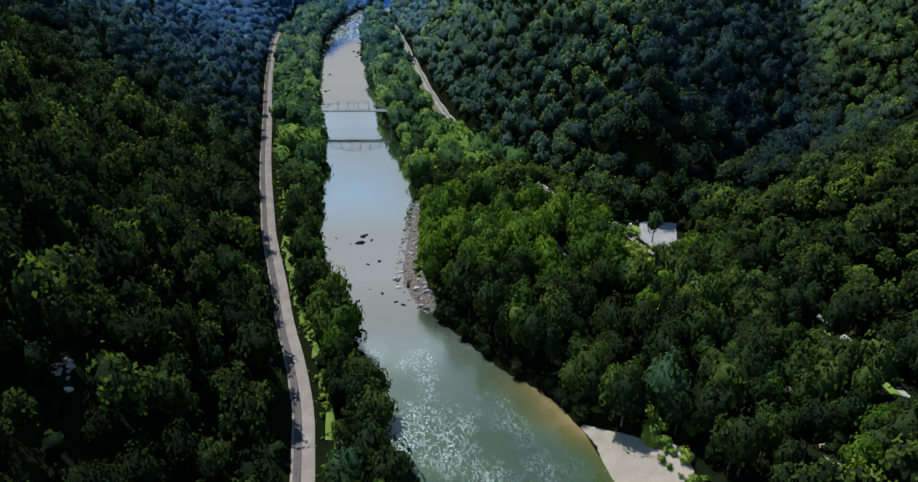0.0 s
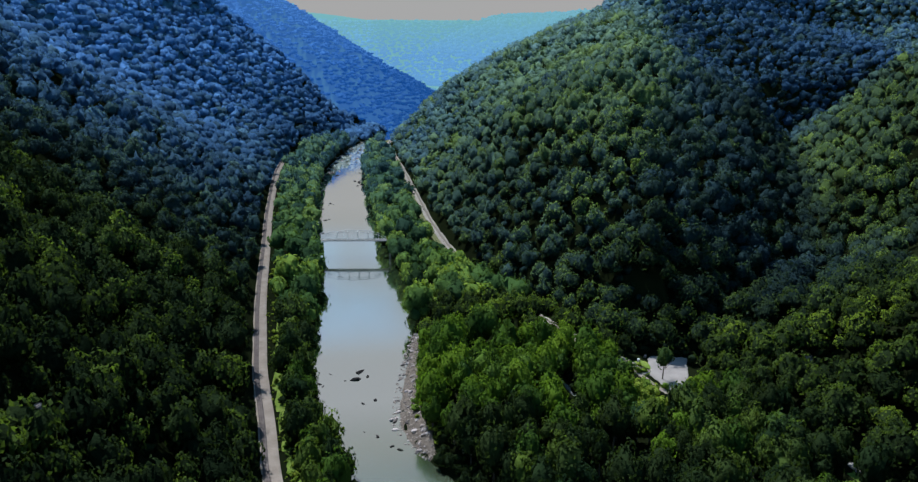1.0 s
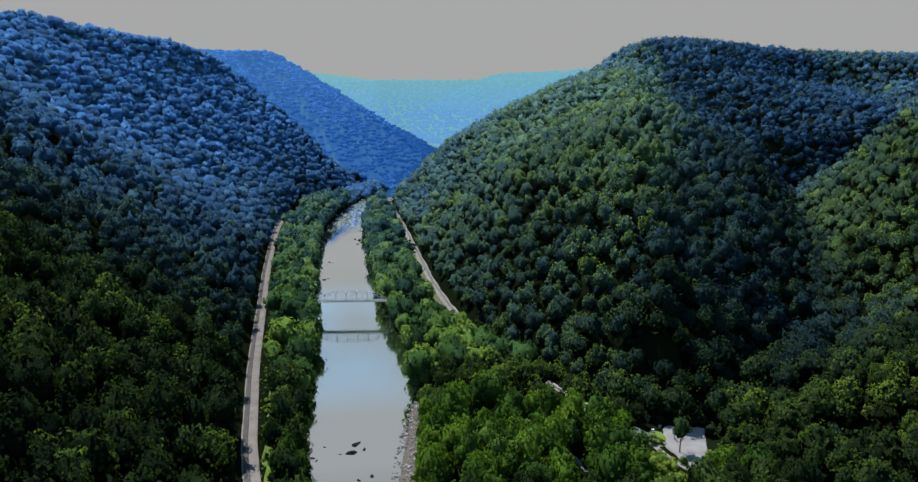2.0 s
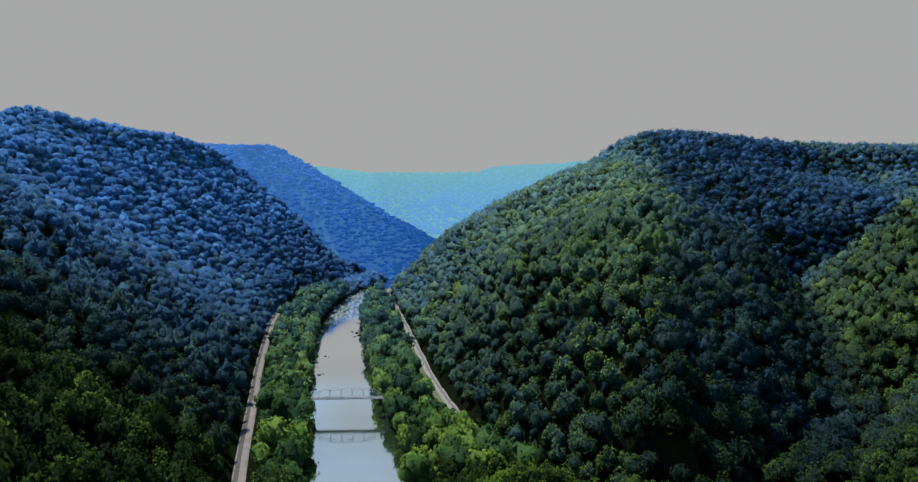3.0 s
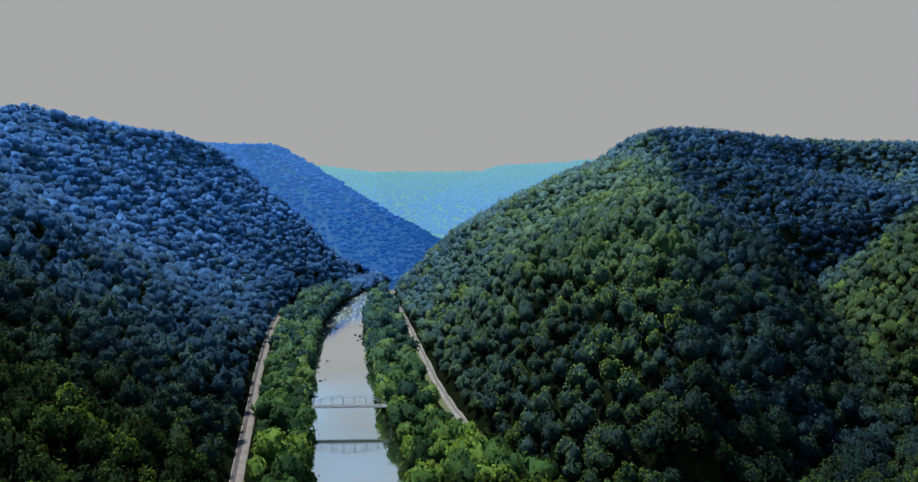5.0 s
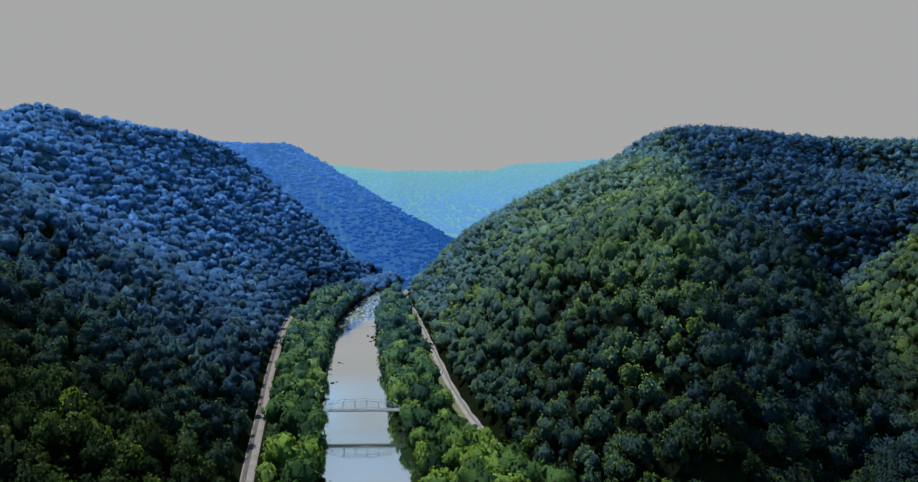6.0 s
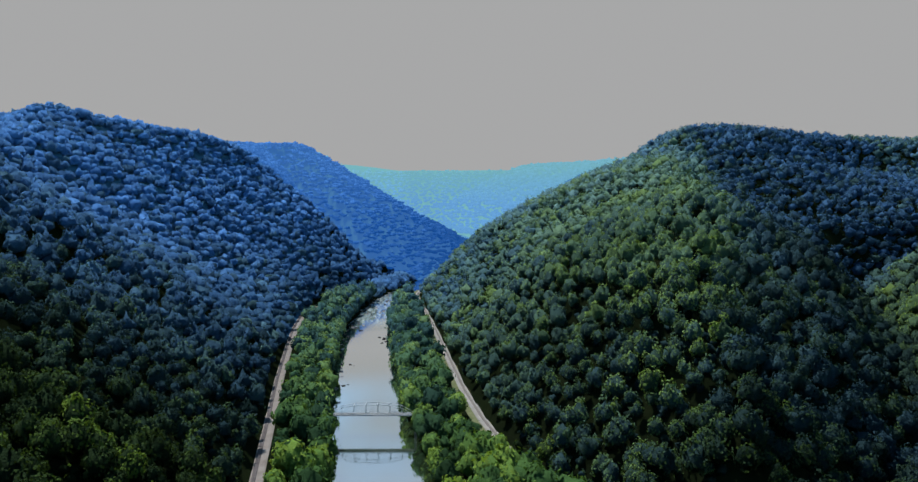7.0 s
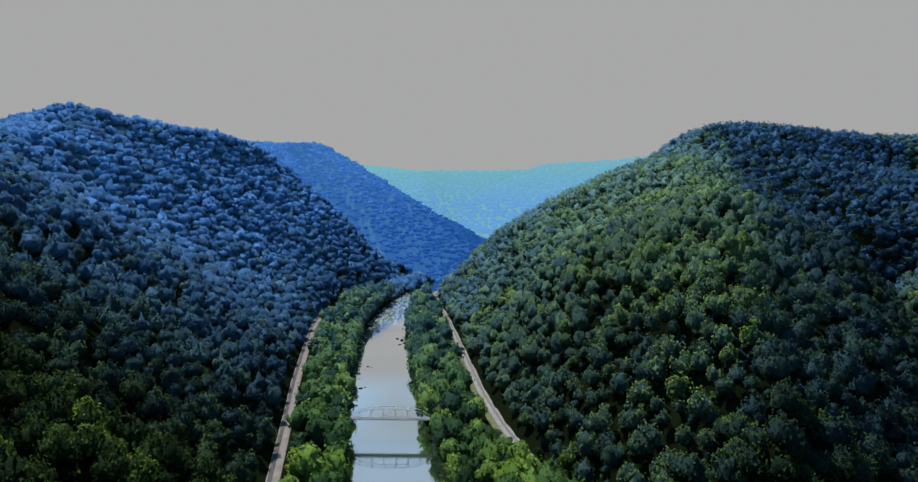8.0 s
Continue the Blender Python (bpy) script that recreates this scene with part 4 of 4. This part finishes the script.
def patch_of_ground(name, cx, cy, rx, ry, turn, lift, material, label, category, seed):
    """A rounded, uneven patch laid on the ground."""
    a = np.linspace(0, 2 * np.pi, 41)
    r = np.linspace(0.02, 1, 9)
    wob = 1 + 0.35 * fractal(np.cos(a) * 1.7 + 5, np.sin(a) * 1.7 + 5, seed, 3)
    U, V_ = r[:, None] * np.cos(a) * wob * rx, r[:, None] * np.sin(a) * wob * ry
    c, sn = math.cos(radians(turn)), math.sin(radians(turn))
    PX, PY = cx + U * c - V_ * sn, cy + U * sn + V_ * c
    PZ = height(PX, PY) + lift * np.clip((1 - r[:, None]) * 6, -0.5, 1)
    me = grid_mesh(name, PX[:, ::-1], PY[:, ::-1], PZ[:, ::-1], material)
    return tagged(new(name, me), label, category, kind="structure")


def level_ground(name, corners, lift, material, label, category):
    """A graded yard with slightly ragged edges between its corners."""
    pts = np.array(corners + corners[:1], float)
    s = np.concatenate([[0], np.cumsum(np.hypot(*np.diff(pts, axis=0).T))])
    t = np.linspace(0, s[-1], 121)[:-1]
    x, y = np.interp(t, s, pts[:, 0]), np.interp(t, s, pts[:, 1])
    k = np.hanning(7) / np.hanning(7).sum()
    x, y = (np.convolve(np.pad(v, 3, mode="wrap"), k, "valid") for v in (x, y))
    cx, cy = x.mean(), y.mean()
    wob = 1 + 0.26 * fractal(x / 7, y / 7, 43, 3)
    r = np.array([0.01, 0.2, 0.4, 0.6, 0.75, 0.88, 0.96, 1.0])[:, None]
    x, y, wob = np.append(x, x[0]), np.append(y, y[0]), np.append(wob, wob[0])
    PX, PY = cx + (x - cx) * r * wob, cy + (y - cy) * r * wob
    PZ = height(PX, PY) + lift
    PZ[-1] -= lift + 0.3
    return tagged(new(name, grid_mesh(name, PX, PY, PZ, material)), label, category, kind="structure")


strip("dirt_road", [(180, 120), (193, 195), (200, 232), (203, 252), (203, 275), (202, 325), (203, 370), (203, 415)], 6.5, 0.3, DIRT, "brown dirt road between the trees", "road")
strip("road", [(262, 150), (260, 220), (260, 250), (263, 288), (259, 322), (270, 370), (300, 430)], 5.0, 0.3, GRAVEL, "narrow pale road climbing through the woods", "road")
strip("verge", [(256, 225), (256, 250), (258, 286), (254, 320)], 7.0, 0.2, GRASS, "sunlit grass verge of the narrow road", "grass")
level_ground("parking_lot", [(190, 436), (199, 463), (219, 468), (228, 460), (216, 430), (195, 405)], 0.4, GRAVEL, "sunlit pale gravel parking lot in a forest clearing", "parking lot")
strip("road", [(170, 484), (177, 465), (182, 446), (187, 422), (196, 401)], 5.0, 0.2, DIRT, "pale gravel road skirting the parking lot", "road")
patch_of_ground("lawn", 199, 409, 8, 9, 10, 0.35, DRY_GRASS, "dry grass below the parking lot", "grass", 29)
patch_of_ground("lawn", 190, 449, 6, 11, -10, 0.45, GRASS, "bright green grass beside the parking lot", "grass", 8)
by = np.arange(120, 258, 2.5)
beach_w = np.interp(by, [120, 225, 246, 258], [40, 32, 13, 2]) * (1 + 0.5 * fractal(by / 9, by * 0, 61, 3))
bs = np.linspace(-0.12, 1, 9)
BX = bank_r(by)[:, None] + beach_w[:, None] * bs
BY = np.repeat(by[:, None], 9, 1)
BZ = height(BX, BY) + 0.35 + 0.5 * fractal(BX / 6, BY / 6, 51, 3)
BZ[:, 0] -= 0.5
BZ[:, -1] -= 0.6
tagged(new("sand_beach", grid_mesh("sand_beach", BX, BY, BZ, SAND)), "pale sand beach on the inside of the river bend", "beach", kind="structure")
strip("dirt_track", [(122, 446), (126, 434), (128, 424), (131, 410)], 4.5, 0.25, CONCRETE, "pale bare track between the trees", "track")


sy = np.arange(366, 552, 4.0)
sw = np.interp(sy, [366, 390, 480, 552], [3, 12, 11, 3])
ss = np.linspace(-0.35, 1, 8)
SX = bank_r(sy)[:, None] + sw[:, None] * ss
SYY = np.repeat(sy[:, None], 8, 1)
SZ = height(SX, SYY) + 0.3 + 0.9 * fractal(SX / 3, SYY / 3, 71, 3)
SZ[:, 0] -= 0.6
tagged(new("stony_bank", grid_mesh("stony_bank", SX, SYY, SZ, BANK, False)), "stony river bank of broken brown rock", "river bank", kind="structure")

# ---- rails ----
def rails(centre, y0, y1, off):
    for d in (-0.75, 0.75):
        ribbon("rail", centre, y0, y1, off + d, 0.16, 0.92, RAIL, "worn brown steel rail", "rail", z=11)


rails(track_l, -100, 1300, -3.0)
rails(track_r, 470, 1580, 0)

# ---- boulders ----
rock_rng = np.random.default_rng(21)


def boulder_mesh(flat):
    v = ICO_V * (1 + 0.0)
    for _ in range(9):
        n = rock_rng.normal(size=3)
        n /= np.linalg.norm(n)
        cut = rock_rng.uniform(0.45, 0.85)
        d = v @ n
        v = v - np.where(d > cut, d - cut, 0)[:, None] * n
    v = v * [1.0, 0.62, flat] * (1 + rock_rng.normal(size=(len(v), 1)) * 0.035)
    return mesh_from("boulder", v, ICO_F.ravel(), np.full(len(ICO_F), 3), ROCK, False)


boulders = [boulder_mesh(f) for f in (0.35, 0.42, 0.5, 0.3, 0.55, 0.45, 0.38)]
wet_boulders = [boulder_mesh(f) for f in (0.28, 0.34, 0.4, 0.3)]
for me in wet_boulders:
    me.materials[0] = WET_ROCK


def boulder(x, y, size, z=None, turn=None, group="river boulders", label="dark wet boulder in the river"):
    kinds = wet_boulders if group == "river boulders" else boulders
    ob = new("boulder", kinds[rock_rng.integers(0, len(kinds))])
    ob.location = (x, y, (max(float(height(x, y)), -0.25) if z is None else z) + (0.08 if group == "river boulders" else 0.2) * size)
    ob.rotation_euler = (rock_rng.uniform(-0.15, 0.15), rock_rng.uniform(-0.15, 0.15), rock_rng.uniform(0, 3.14) if turn is None else turn)
    ob.scale = (size, size, size)
    return tagged(ob, label, "rock", group)


for x, y, size in ((-14, 474, 4.6), (-6, 478, 2.4), (-11, 486, 4.2), (-22, 473, 1.4), (-1, 442, 2.6), (-9, 439, 2.3), (-40, 470, 2.4), (-44, 474, 2.0), (-37, 466, 1.8), (-36, 426, 1.8),
                   (0, 398, 2.2), (-8, 404, 1.1), (-33, 484, 1.6), (13, 382, 2.6), (9, 386, 2.2), (-62, 931, 3.4), (-57, 935, 2.2), (-60, 1028, 3.2), (-55, 1022, 1.8), (-62, 1015, 1.4),
                   (-20, 1178, 6.0), (-15, 1160, 5.0), (-27, 1190, 4.0), (-22, 1150, 3.4), (-12, 1205, 5.0), (-14, 1255, 6.0), (-10, 1275, 5.0), (-8, 1240, 4.0), (-20, 1262, 3.0)):
    boulder(x, y, size)
def bank_place():
    y = rock_rng.uniform(368, 545)
    w = np.interp(y, [368, 390, 480, 545], [4, 13, 12, 4])
    return float(bank_r(y)) + rock_rng.uniform(-0.55, 0.85) * w, y


for _ in range(120):
    x, y = bank_place()
    boulder(x, y, 1.0 + 1.9 * rock_rng.random() ** 2, None, rock_rng.normal(0.4, 0.5), "boulders of the stony bank", "pale brown slab boulder on the stony bank")


def bank_stones(count):
    """Smaller broken slabs, joined."""
    V, F = [], []
    shapes_v = [np.array([v.co[:] for v in me.vertices]) for me in boulders]
    for i in range(count):
        x, y = bank_place()
        size, turn = rock_rng.uniform(0.45, 1.2), rock_rng.normal(0.4, 0.6)
        c, sn = math.cos(turn), math.sin(turn)
        v = shapes_v[rock_rng.integers(0, len(shapes_v))] * size
        v = np.stack([v[:, 0] * c - v[:, 1] * sn + x, v[:, 0] * sn + v[:, 1] * c + y, v[:, 2] + max(float(height(x, y)), -0.2) + 0.25 * size], 1)
        F.append(ICO_F.ravel() + i * len(v))
        V.append(v)
    me = mesh_from("bank_stones", np.concatenate(V), np.concatenate(F), np.full(count * len(ICO_F), 3), STONES, False)
    tagged(new("bank_stones", me), "small broken brown slabs covering the stony bank", "rocks", kind="stuff")


bank_stones(420)
for _ in range(40):
    y = rock_rng.uniform(225, 330)
    boulder(float(bank_l(y)) + rock_rng.uniform(-2, 6), y, rock_rng.uniform(0.7, 2.2), None, None, "boulders of the wooded bank", "grey boulder at the foot of bank trees")
for _ in range(44):
    y = rock_rng.uniform(1240, 1640)
    u = rock_rng.random() ** 0.6
    boulder(float(bank_l(y)) * u + float(bank_r(y)) * (1 - u) + rock_rng.uniform(-6, 6), y, rock_rng.uniform(1.5, 4.5), None, None, "boulders of the far rapids", "pale boulder in the far rapids")
for _ in range(24):
    y = rock_rng.uniform(860, 1240)
    boulder(float(bank_l(y)) + rock_rng.uniform(2, 10), y, rock_rng.uniform(1.2, 3.2), None, None, "boulders of the wooded bank", "grey boulder at the foot of bank trees")


for cx, cy, ry in ((-131, 265, 12), (-114, 214, 7)):
    for _ in range(14):
        x, y = cx + rock_rng.normal(0, 1.4), cy + rock_rng.uniform(-ry, ry)
        o = boulder(x, y, rock_rng.uniform(1.2, 2.8), None, None, "pale rocks of the wooded slope", "pale grey rock on a wooded slope")
for x, y, size in ((84, 296, 1.6), (87, 294, 2.2), (89, 291, 1.4), (91, 293, 1.8), (86, 290, 1.2)):
    boulder(x, y, size, None, None, "pale rocks under the bank trees", "pale rock at the water's edge under trees")


# ---- truss bridge ----
def truss_bridge():
    a, b = Vector((-61, 775, 0)), Vector((18, 768, 0))
    along = (b - a).normalized()
    span = (b - a).length
    root = new("truss_bridge")
    root.matrix_world = Matrix.Translation(a) @ Matrix.Rotation(math.atan2(along.y, along.x), 4, "Z")
    z0, n = 18.0, 7
    step = span / n
    tops = [0, 7.0, 9.2, 10.0, 10.0, 9.2, 7.0, 0]
    bm = bmesh.new()
    box(bm, (-26, -3.3, z0 - 0.35), (span + 24, 3.3, z0 + 0.1))
    part("deck", bm, CONCRETE, root, "pale concrete road deck")
    for side_y in (-3.7, 3.7):
        bm = bmesh.new()
        beam(bm, (0, side_y, z0 - 0.3), (span, side_y, z0 - 0.3), 0.5, 0.7)
        part("bottom_chord", bm, STEEL, root)
        bm = bmesh.new()
        for i in range(n):
            beam(bm, (i * step, side_y, z0 + tops[i]), ((i + 1) * step, side_y, z0 + tops[i + 1]), 0.30, 0.34)
        part("top_chord", bm, STEEL, root, "arched pale grey steel chord")
        for i in range(1, n):
            bm = bmesh.new()
            beam(bm, (i * step, side_y, z0 - 0.3), (i * step, side_y, z0 + tops[i]), 0.32, 0.32)
            part("post", bm, STEEL, root)
        for i in range(1, n - 1):
            bm = bmesh.new()
            lo, hi = (i + 1, i) if i < n / 2 - 0.5 else (i, i + 1)
            beam(bm, (lo * step, side_y, z0), (hi * step, side_y, z0 + tops[hi]), 0.16, 0.16)
            part("diagonal", bm, STEEL, root)
        bm = bmesh.new()
        for zz in (0.55, 1.05):
            beam(bm, (-26, side_y * 0.86, z0 + zz), (span + 24, side_y * 0.86, z0 + zz), 0.1, 0.12)
        railing = part("railing", bm, STEEL, root, "low pale steel railing")
        for i in range(40):
            xx = -26 + (span + 50) * i / 39
            bm = bmesh.new()
            beam(bm, (xx, side_y * 0.86, z0), (xx, side_y * 0.86, z0 + 1.0), 0.1, 0.1)
            part("baluster", bm, STEEL, railing)
    for i in range(2, n - 1):
        bm = bmesh.new()
        beam(bm, (i * step, -3.7, z0 + tops[i]), (i * step, 3.7, z0 + tops[i]), 0.3, 0.3)
        part("cross_brace", bm, STEEL, root)
    for xx in (-1.5, span + 1.5):
        bm = bmesh.new()
        vs = box(bm, (xx - 0.9, -3.4, -3), (xx + 0.9, 3.4, z0 - 0.6))
        for v in vs:
            if v.co.z < 0:
                v.co.x = xx + (v.co.x - xx) * 1.35
                v.co.y *= 1.15
        bmesh.ops.bevel(bm, geom=bm.edges[:], offset=0.15, segments=1, affect="EDGES")
        pier = part("pier", bm, CONCRETE, root, "weathered stone pier")
        bm = bmesh.new()
        box(bm, (xx - 1.1, -4.0, z0 - 1.2), (xx + 1.1, 4.0, z0 - 0.66))
        part("cap", bm, CONCRETE, pier)
    return tagged(root, "pale grey steel truss road bridge across the river", "bridge")


truss_bridge()


# ---- vehicles and cabins ----
def car(name, x, y, turn, paint, label, length=4.8, tall=1.75):
    root = new(name)
    root.matrix_world = pose(x, y, float(height(x, y)) + 0.35, 0, 0, turn)
    w = 0.92
    bm = bmesh.new()
    vs = box(bm, (-length / 2, -w, 0.35), (length / 2, w, 0.95))
    bmesh.ops.bevel(bm, geom=bm.edges[:], offset=0.14, segments=2, affect="EDGES")
    part("body", bm, paint, root)
    bm = bmesh.new()
    vs = box(bm, (-length * 0.42, -w * 0.9, 0.95), (length * 0.2, w * 0.9, tall))
    for v in vs:
        if v.co.z > 1.2:
            v.co.x = v.co.x * 0.82
            v.co.y *= 0.85
    bmesh.ops.bevel(bm, geom=bm.edges[:], offset=0.08, segments=1, affect="EDGES")
    part("cabin", bm, DARK, root, "dark glazed cabin")
    bm = bmesh.new()
    box(bm, (-length * 0.34, -w * 0.76, tall), (length * 0.15, w * 0.76, tall + 0.05))
    part("roof", bm, paint, root)
    for sx in (-0.31, 0.31):
        for sy in (-w, w):
            bm = bmesh.new()
            bmesh.ops.create_cone(bm, cap_ends=True, segments=14, radius1=0.34, radius2=0.34, depth=0.22,
                                  matrix=Matrix.Translation((sx * length, sy * 0.95, 0.34)) @ Matrix.Rotation(radians(90), 4, "X"))
            wheel = part("wheel", bm, DARK, root, "black tyre")
            bm = bmesh.new()
            bmesh.ops.create_cone(bm, cap_ends=True, segments=12, radius1=0.2, radius2=0.17, depth=0.04,
                                  matrix=Matrix.Translation((sx * length, sy * 0.95 + math.copysign(0.12, sy), 0.34)) @ Matrix.Rotation(radians(90), 4, "X"))
            part("rim", bm, STEEL, wheel, "grey metal rim")
        bm = bmesh.new()
        box(bm, (math.copysign(length / 2 - 0.03, sx) - 0.06, -0.8, 0.42), (math.copysign(length / 2 - 0.03, sx) + 0.06, 0.8, 0.58))
        part("bumper", bm, DARK, root, "dark bumper")
    return tagged(root, label, "car")


car("parked_car", 190, 458, 70, WHITE, "white car parked at the gravel lot's edge")
car("parked_car", 197, 463, 60, DARK, "dark car parked at the gravel lot's edge")
car("parked_van", -131, 777, 75, WHITE, "white van parked beside the railway", 5.6, 2.3)


def cabin(x, y, turn):
    root = new("trackside_cabin")
    root.matrix_world = pose(x, y, float(height(x, y)), 0, 0, turn)
    bm = bmesh.new()
    box(bm, (-2.2, -1.6, -1.5), (2.2, 1.6, 2.7))
    part("wall", bm, WHITE, root)
    bm = bmesh.new()
    vs = box(bm, (-2.5, -1.9, 2.7), (2.5, 1.9, 3.6))
    for v in vs:
        if v.co.z > 3:
            v.co.y *= 0.08
    part("roof", bm, STEEL, root, "pale metal gable roof")
    bm = bmesh.new()
    box(bm, (-0.45, -1.66, 0), (0.45, -1.58, 2.05))
    part("door", bm, DARK, root)
    return tagged(root, "small white trackside cabin among trees", "cabin")


cabin(-133, 734, 20)

# ---- the lone tree of the parking lot ----
lot_tree = new("tree")
lot_tree.location = (196, 429, float(height(196, 429)))
for nm, me, loc, sc in (("trunk", templates[2][1], (0, 0, 0), (21, 21, 21)), ("crown", templates[2][0], (0, 0, 15), (12.5, 12.5, 15))):
    o = new(nm, me)
    o.parent, o.location, o.scale = lot_tree, loc, sc
brown_tree = new("tree")
brown_tree.location = (-60, 322, float(height(-60, 322)))
BROWN = leaf_material("olive-brown leaves", [(0.0, (0.06, 0.054, 0.012)), (1.0, (0.06, 0.054, 0.012))])
for nm, me, loc, sc in (("trunk", templates[4][1], (0, 0, 0), (9, 9, 9)), ("crown", templates[4][0].copy(), (0, 0, 7), (8, 8, 8))):
    if nm == "crown":
        me.materials[0] = BROWN
    o = new(nm, me)
    o.parent, o.location, o.scale = brown_tree, loc, sc
tagged(brown_tree, "small olive-brown tree beside the railway bed", "tree")
tagged(lot_tree, "slender green tree standing in the gravel parking lot", "tree")

# ---- bright shrubs along the stony bank and the railway ----
shrub_me = []
for k in range(5):
    v, f, sz, nm = crown_shape(thing_rng, 7, 120, 0.085, (ICO_V, ICO_F), 0.86, low=-0.3)
    shrub_me.append(mesh_from("shrub", v, f, sz, LEAVES, False, np.full(len(sz), 0.84), nm))
SHRUB = leaf_material("yellow-green shrub leaves", [(0.0, (0.08, 0.12, 0.016)), (0.5, (0.112, 0.14, 0.02)), (1.0, (0.056, 0.096, 0.016))], own=True)
for me in shrub_me:
    me.materials[0] = SHRUB


def shrub(x, y, size, label):
    o = new("shrub", shrub_me[thing_rng.integers(0, 5)])
    o.location = (x, y, float(height(x, y)) + 0.3 * size)
    o.scale = (size, size, size * thing_rng.uniform(0.7, 1.1))
    o.rotation_euler = (0, 0, thing_rng.uniform(0, 6.28))
    tagged(o, label, "shrub", "shrubs")


for _ in range(40):
    y = thing_rng.uniform(378, 535)
    shrub(float(bank_r(y)) + thing_rng.uniform(8, 16), y, thing_rng.uniform(3.5, 8), "yellow-green shrub above the stony bank")
for _ in range(105):
    y = thing_rng.uniform(200, 700)
    shrub(float(track_l(y)) + thing_rng.uniform(8.6, 14), y, thing_rng.uniform(1.8, 4.8), "yellow-green shrub on the railway verge")
for _ in range(64):
    y = thing_rng.uniform(190, 620)
    shrub(float(track_l(y)) + thing_rng.uniform(5.2, 8.5), y, thing_rng.uniform(0.8, 2.2), "small yellow-green bush at the edge of the railway bed")
for x, y, size in ((193, 415, 7.0), (204, 404, 6.0), (197, 398, 8.0), (183, 440, 6.0), (180, 452, 5.0)):
    shrub(x, y, size, "yellow-green bush beside the gravel parking lot")
for _ in range(84):
    along, aside = thing_rng.uniform(4, 68), thing_rng.uniform(-28, 19)
    x, y = 207 - 0.42 * along + 0.907 * aside, 446 - 0.907 * along - 0.42 * aside
    lot = y > 399 and np.interp(y, [405, 436, 463], [192, 187, 194]) < x < np.interp(y, [405, 430, 460], [199, 220, 232])
    lane = abs(x - np.interp(y, [401, 422, 446, 465], [196, 187, 182, 177])) < 4
    if not lot and not lane:
        shrub(x, y, thing_rng.uniform(4, 6) if y > 425 else thing_rng.uniform(6, 11), "leafy green bush below the gravel parking lot")
for x, y, size in ((119, 234, 12.5), (125, 229, 6.0), (128, 245, 13.0), (112, 256, 10.0), (130, 218, 8.0), (126, 238, 9.0), (138, 250, 14.0), (104, 262, 8.0), (140, 234, 12.0)):
    shrub(x, y, size, "yellow-green bush on the sand beach")
for _ in range(24):
    y = thing_rng.uniform(150, 262)
    shrub(float(bank_r(y)) + np.interp(y, [150, 262], [36, 12]) + thing_rng.uniform(-3, 8), y, thing_rng.uniform(3, 7), "yellow-green shrub behind the sand beach")
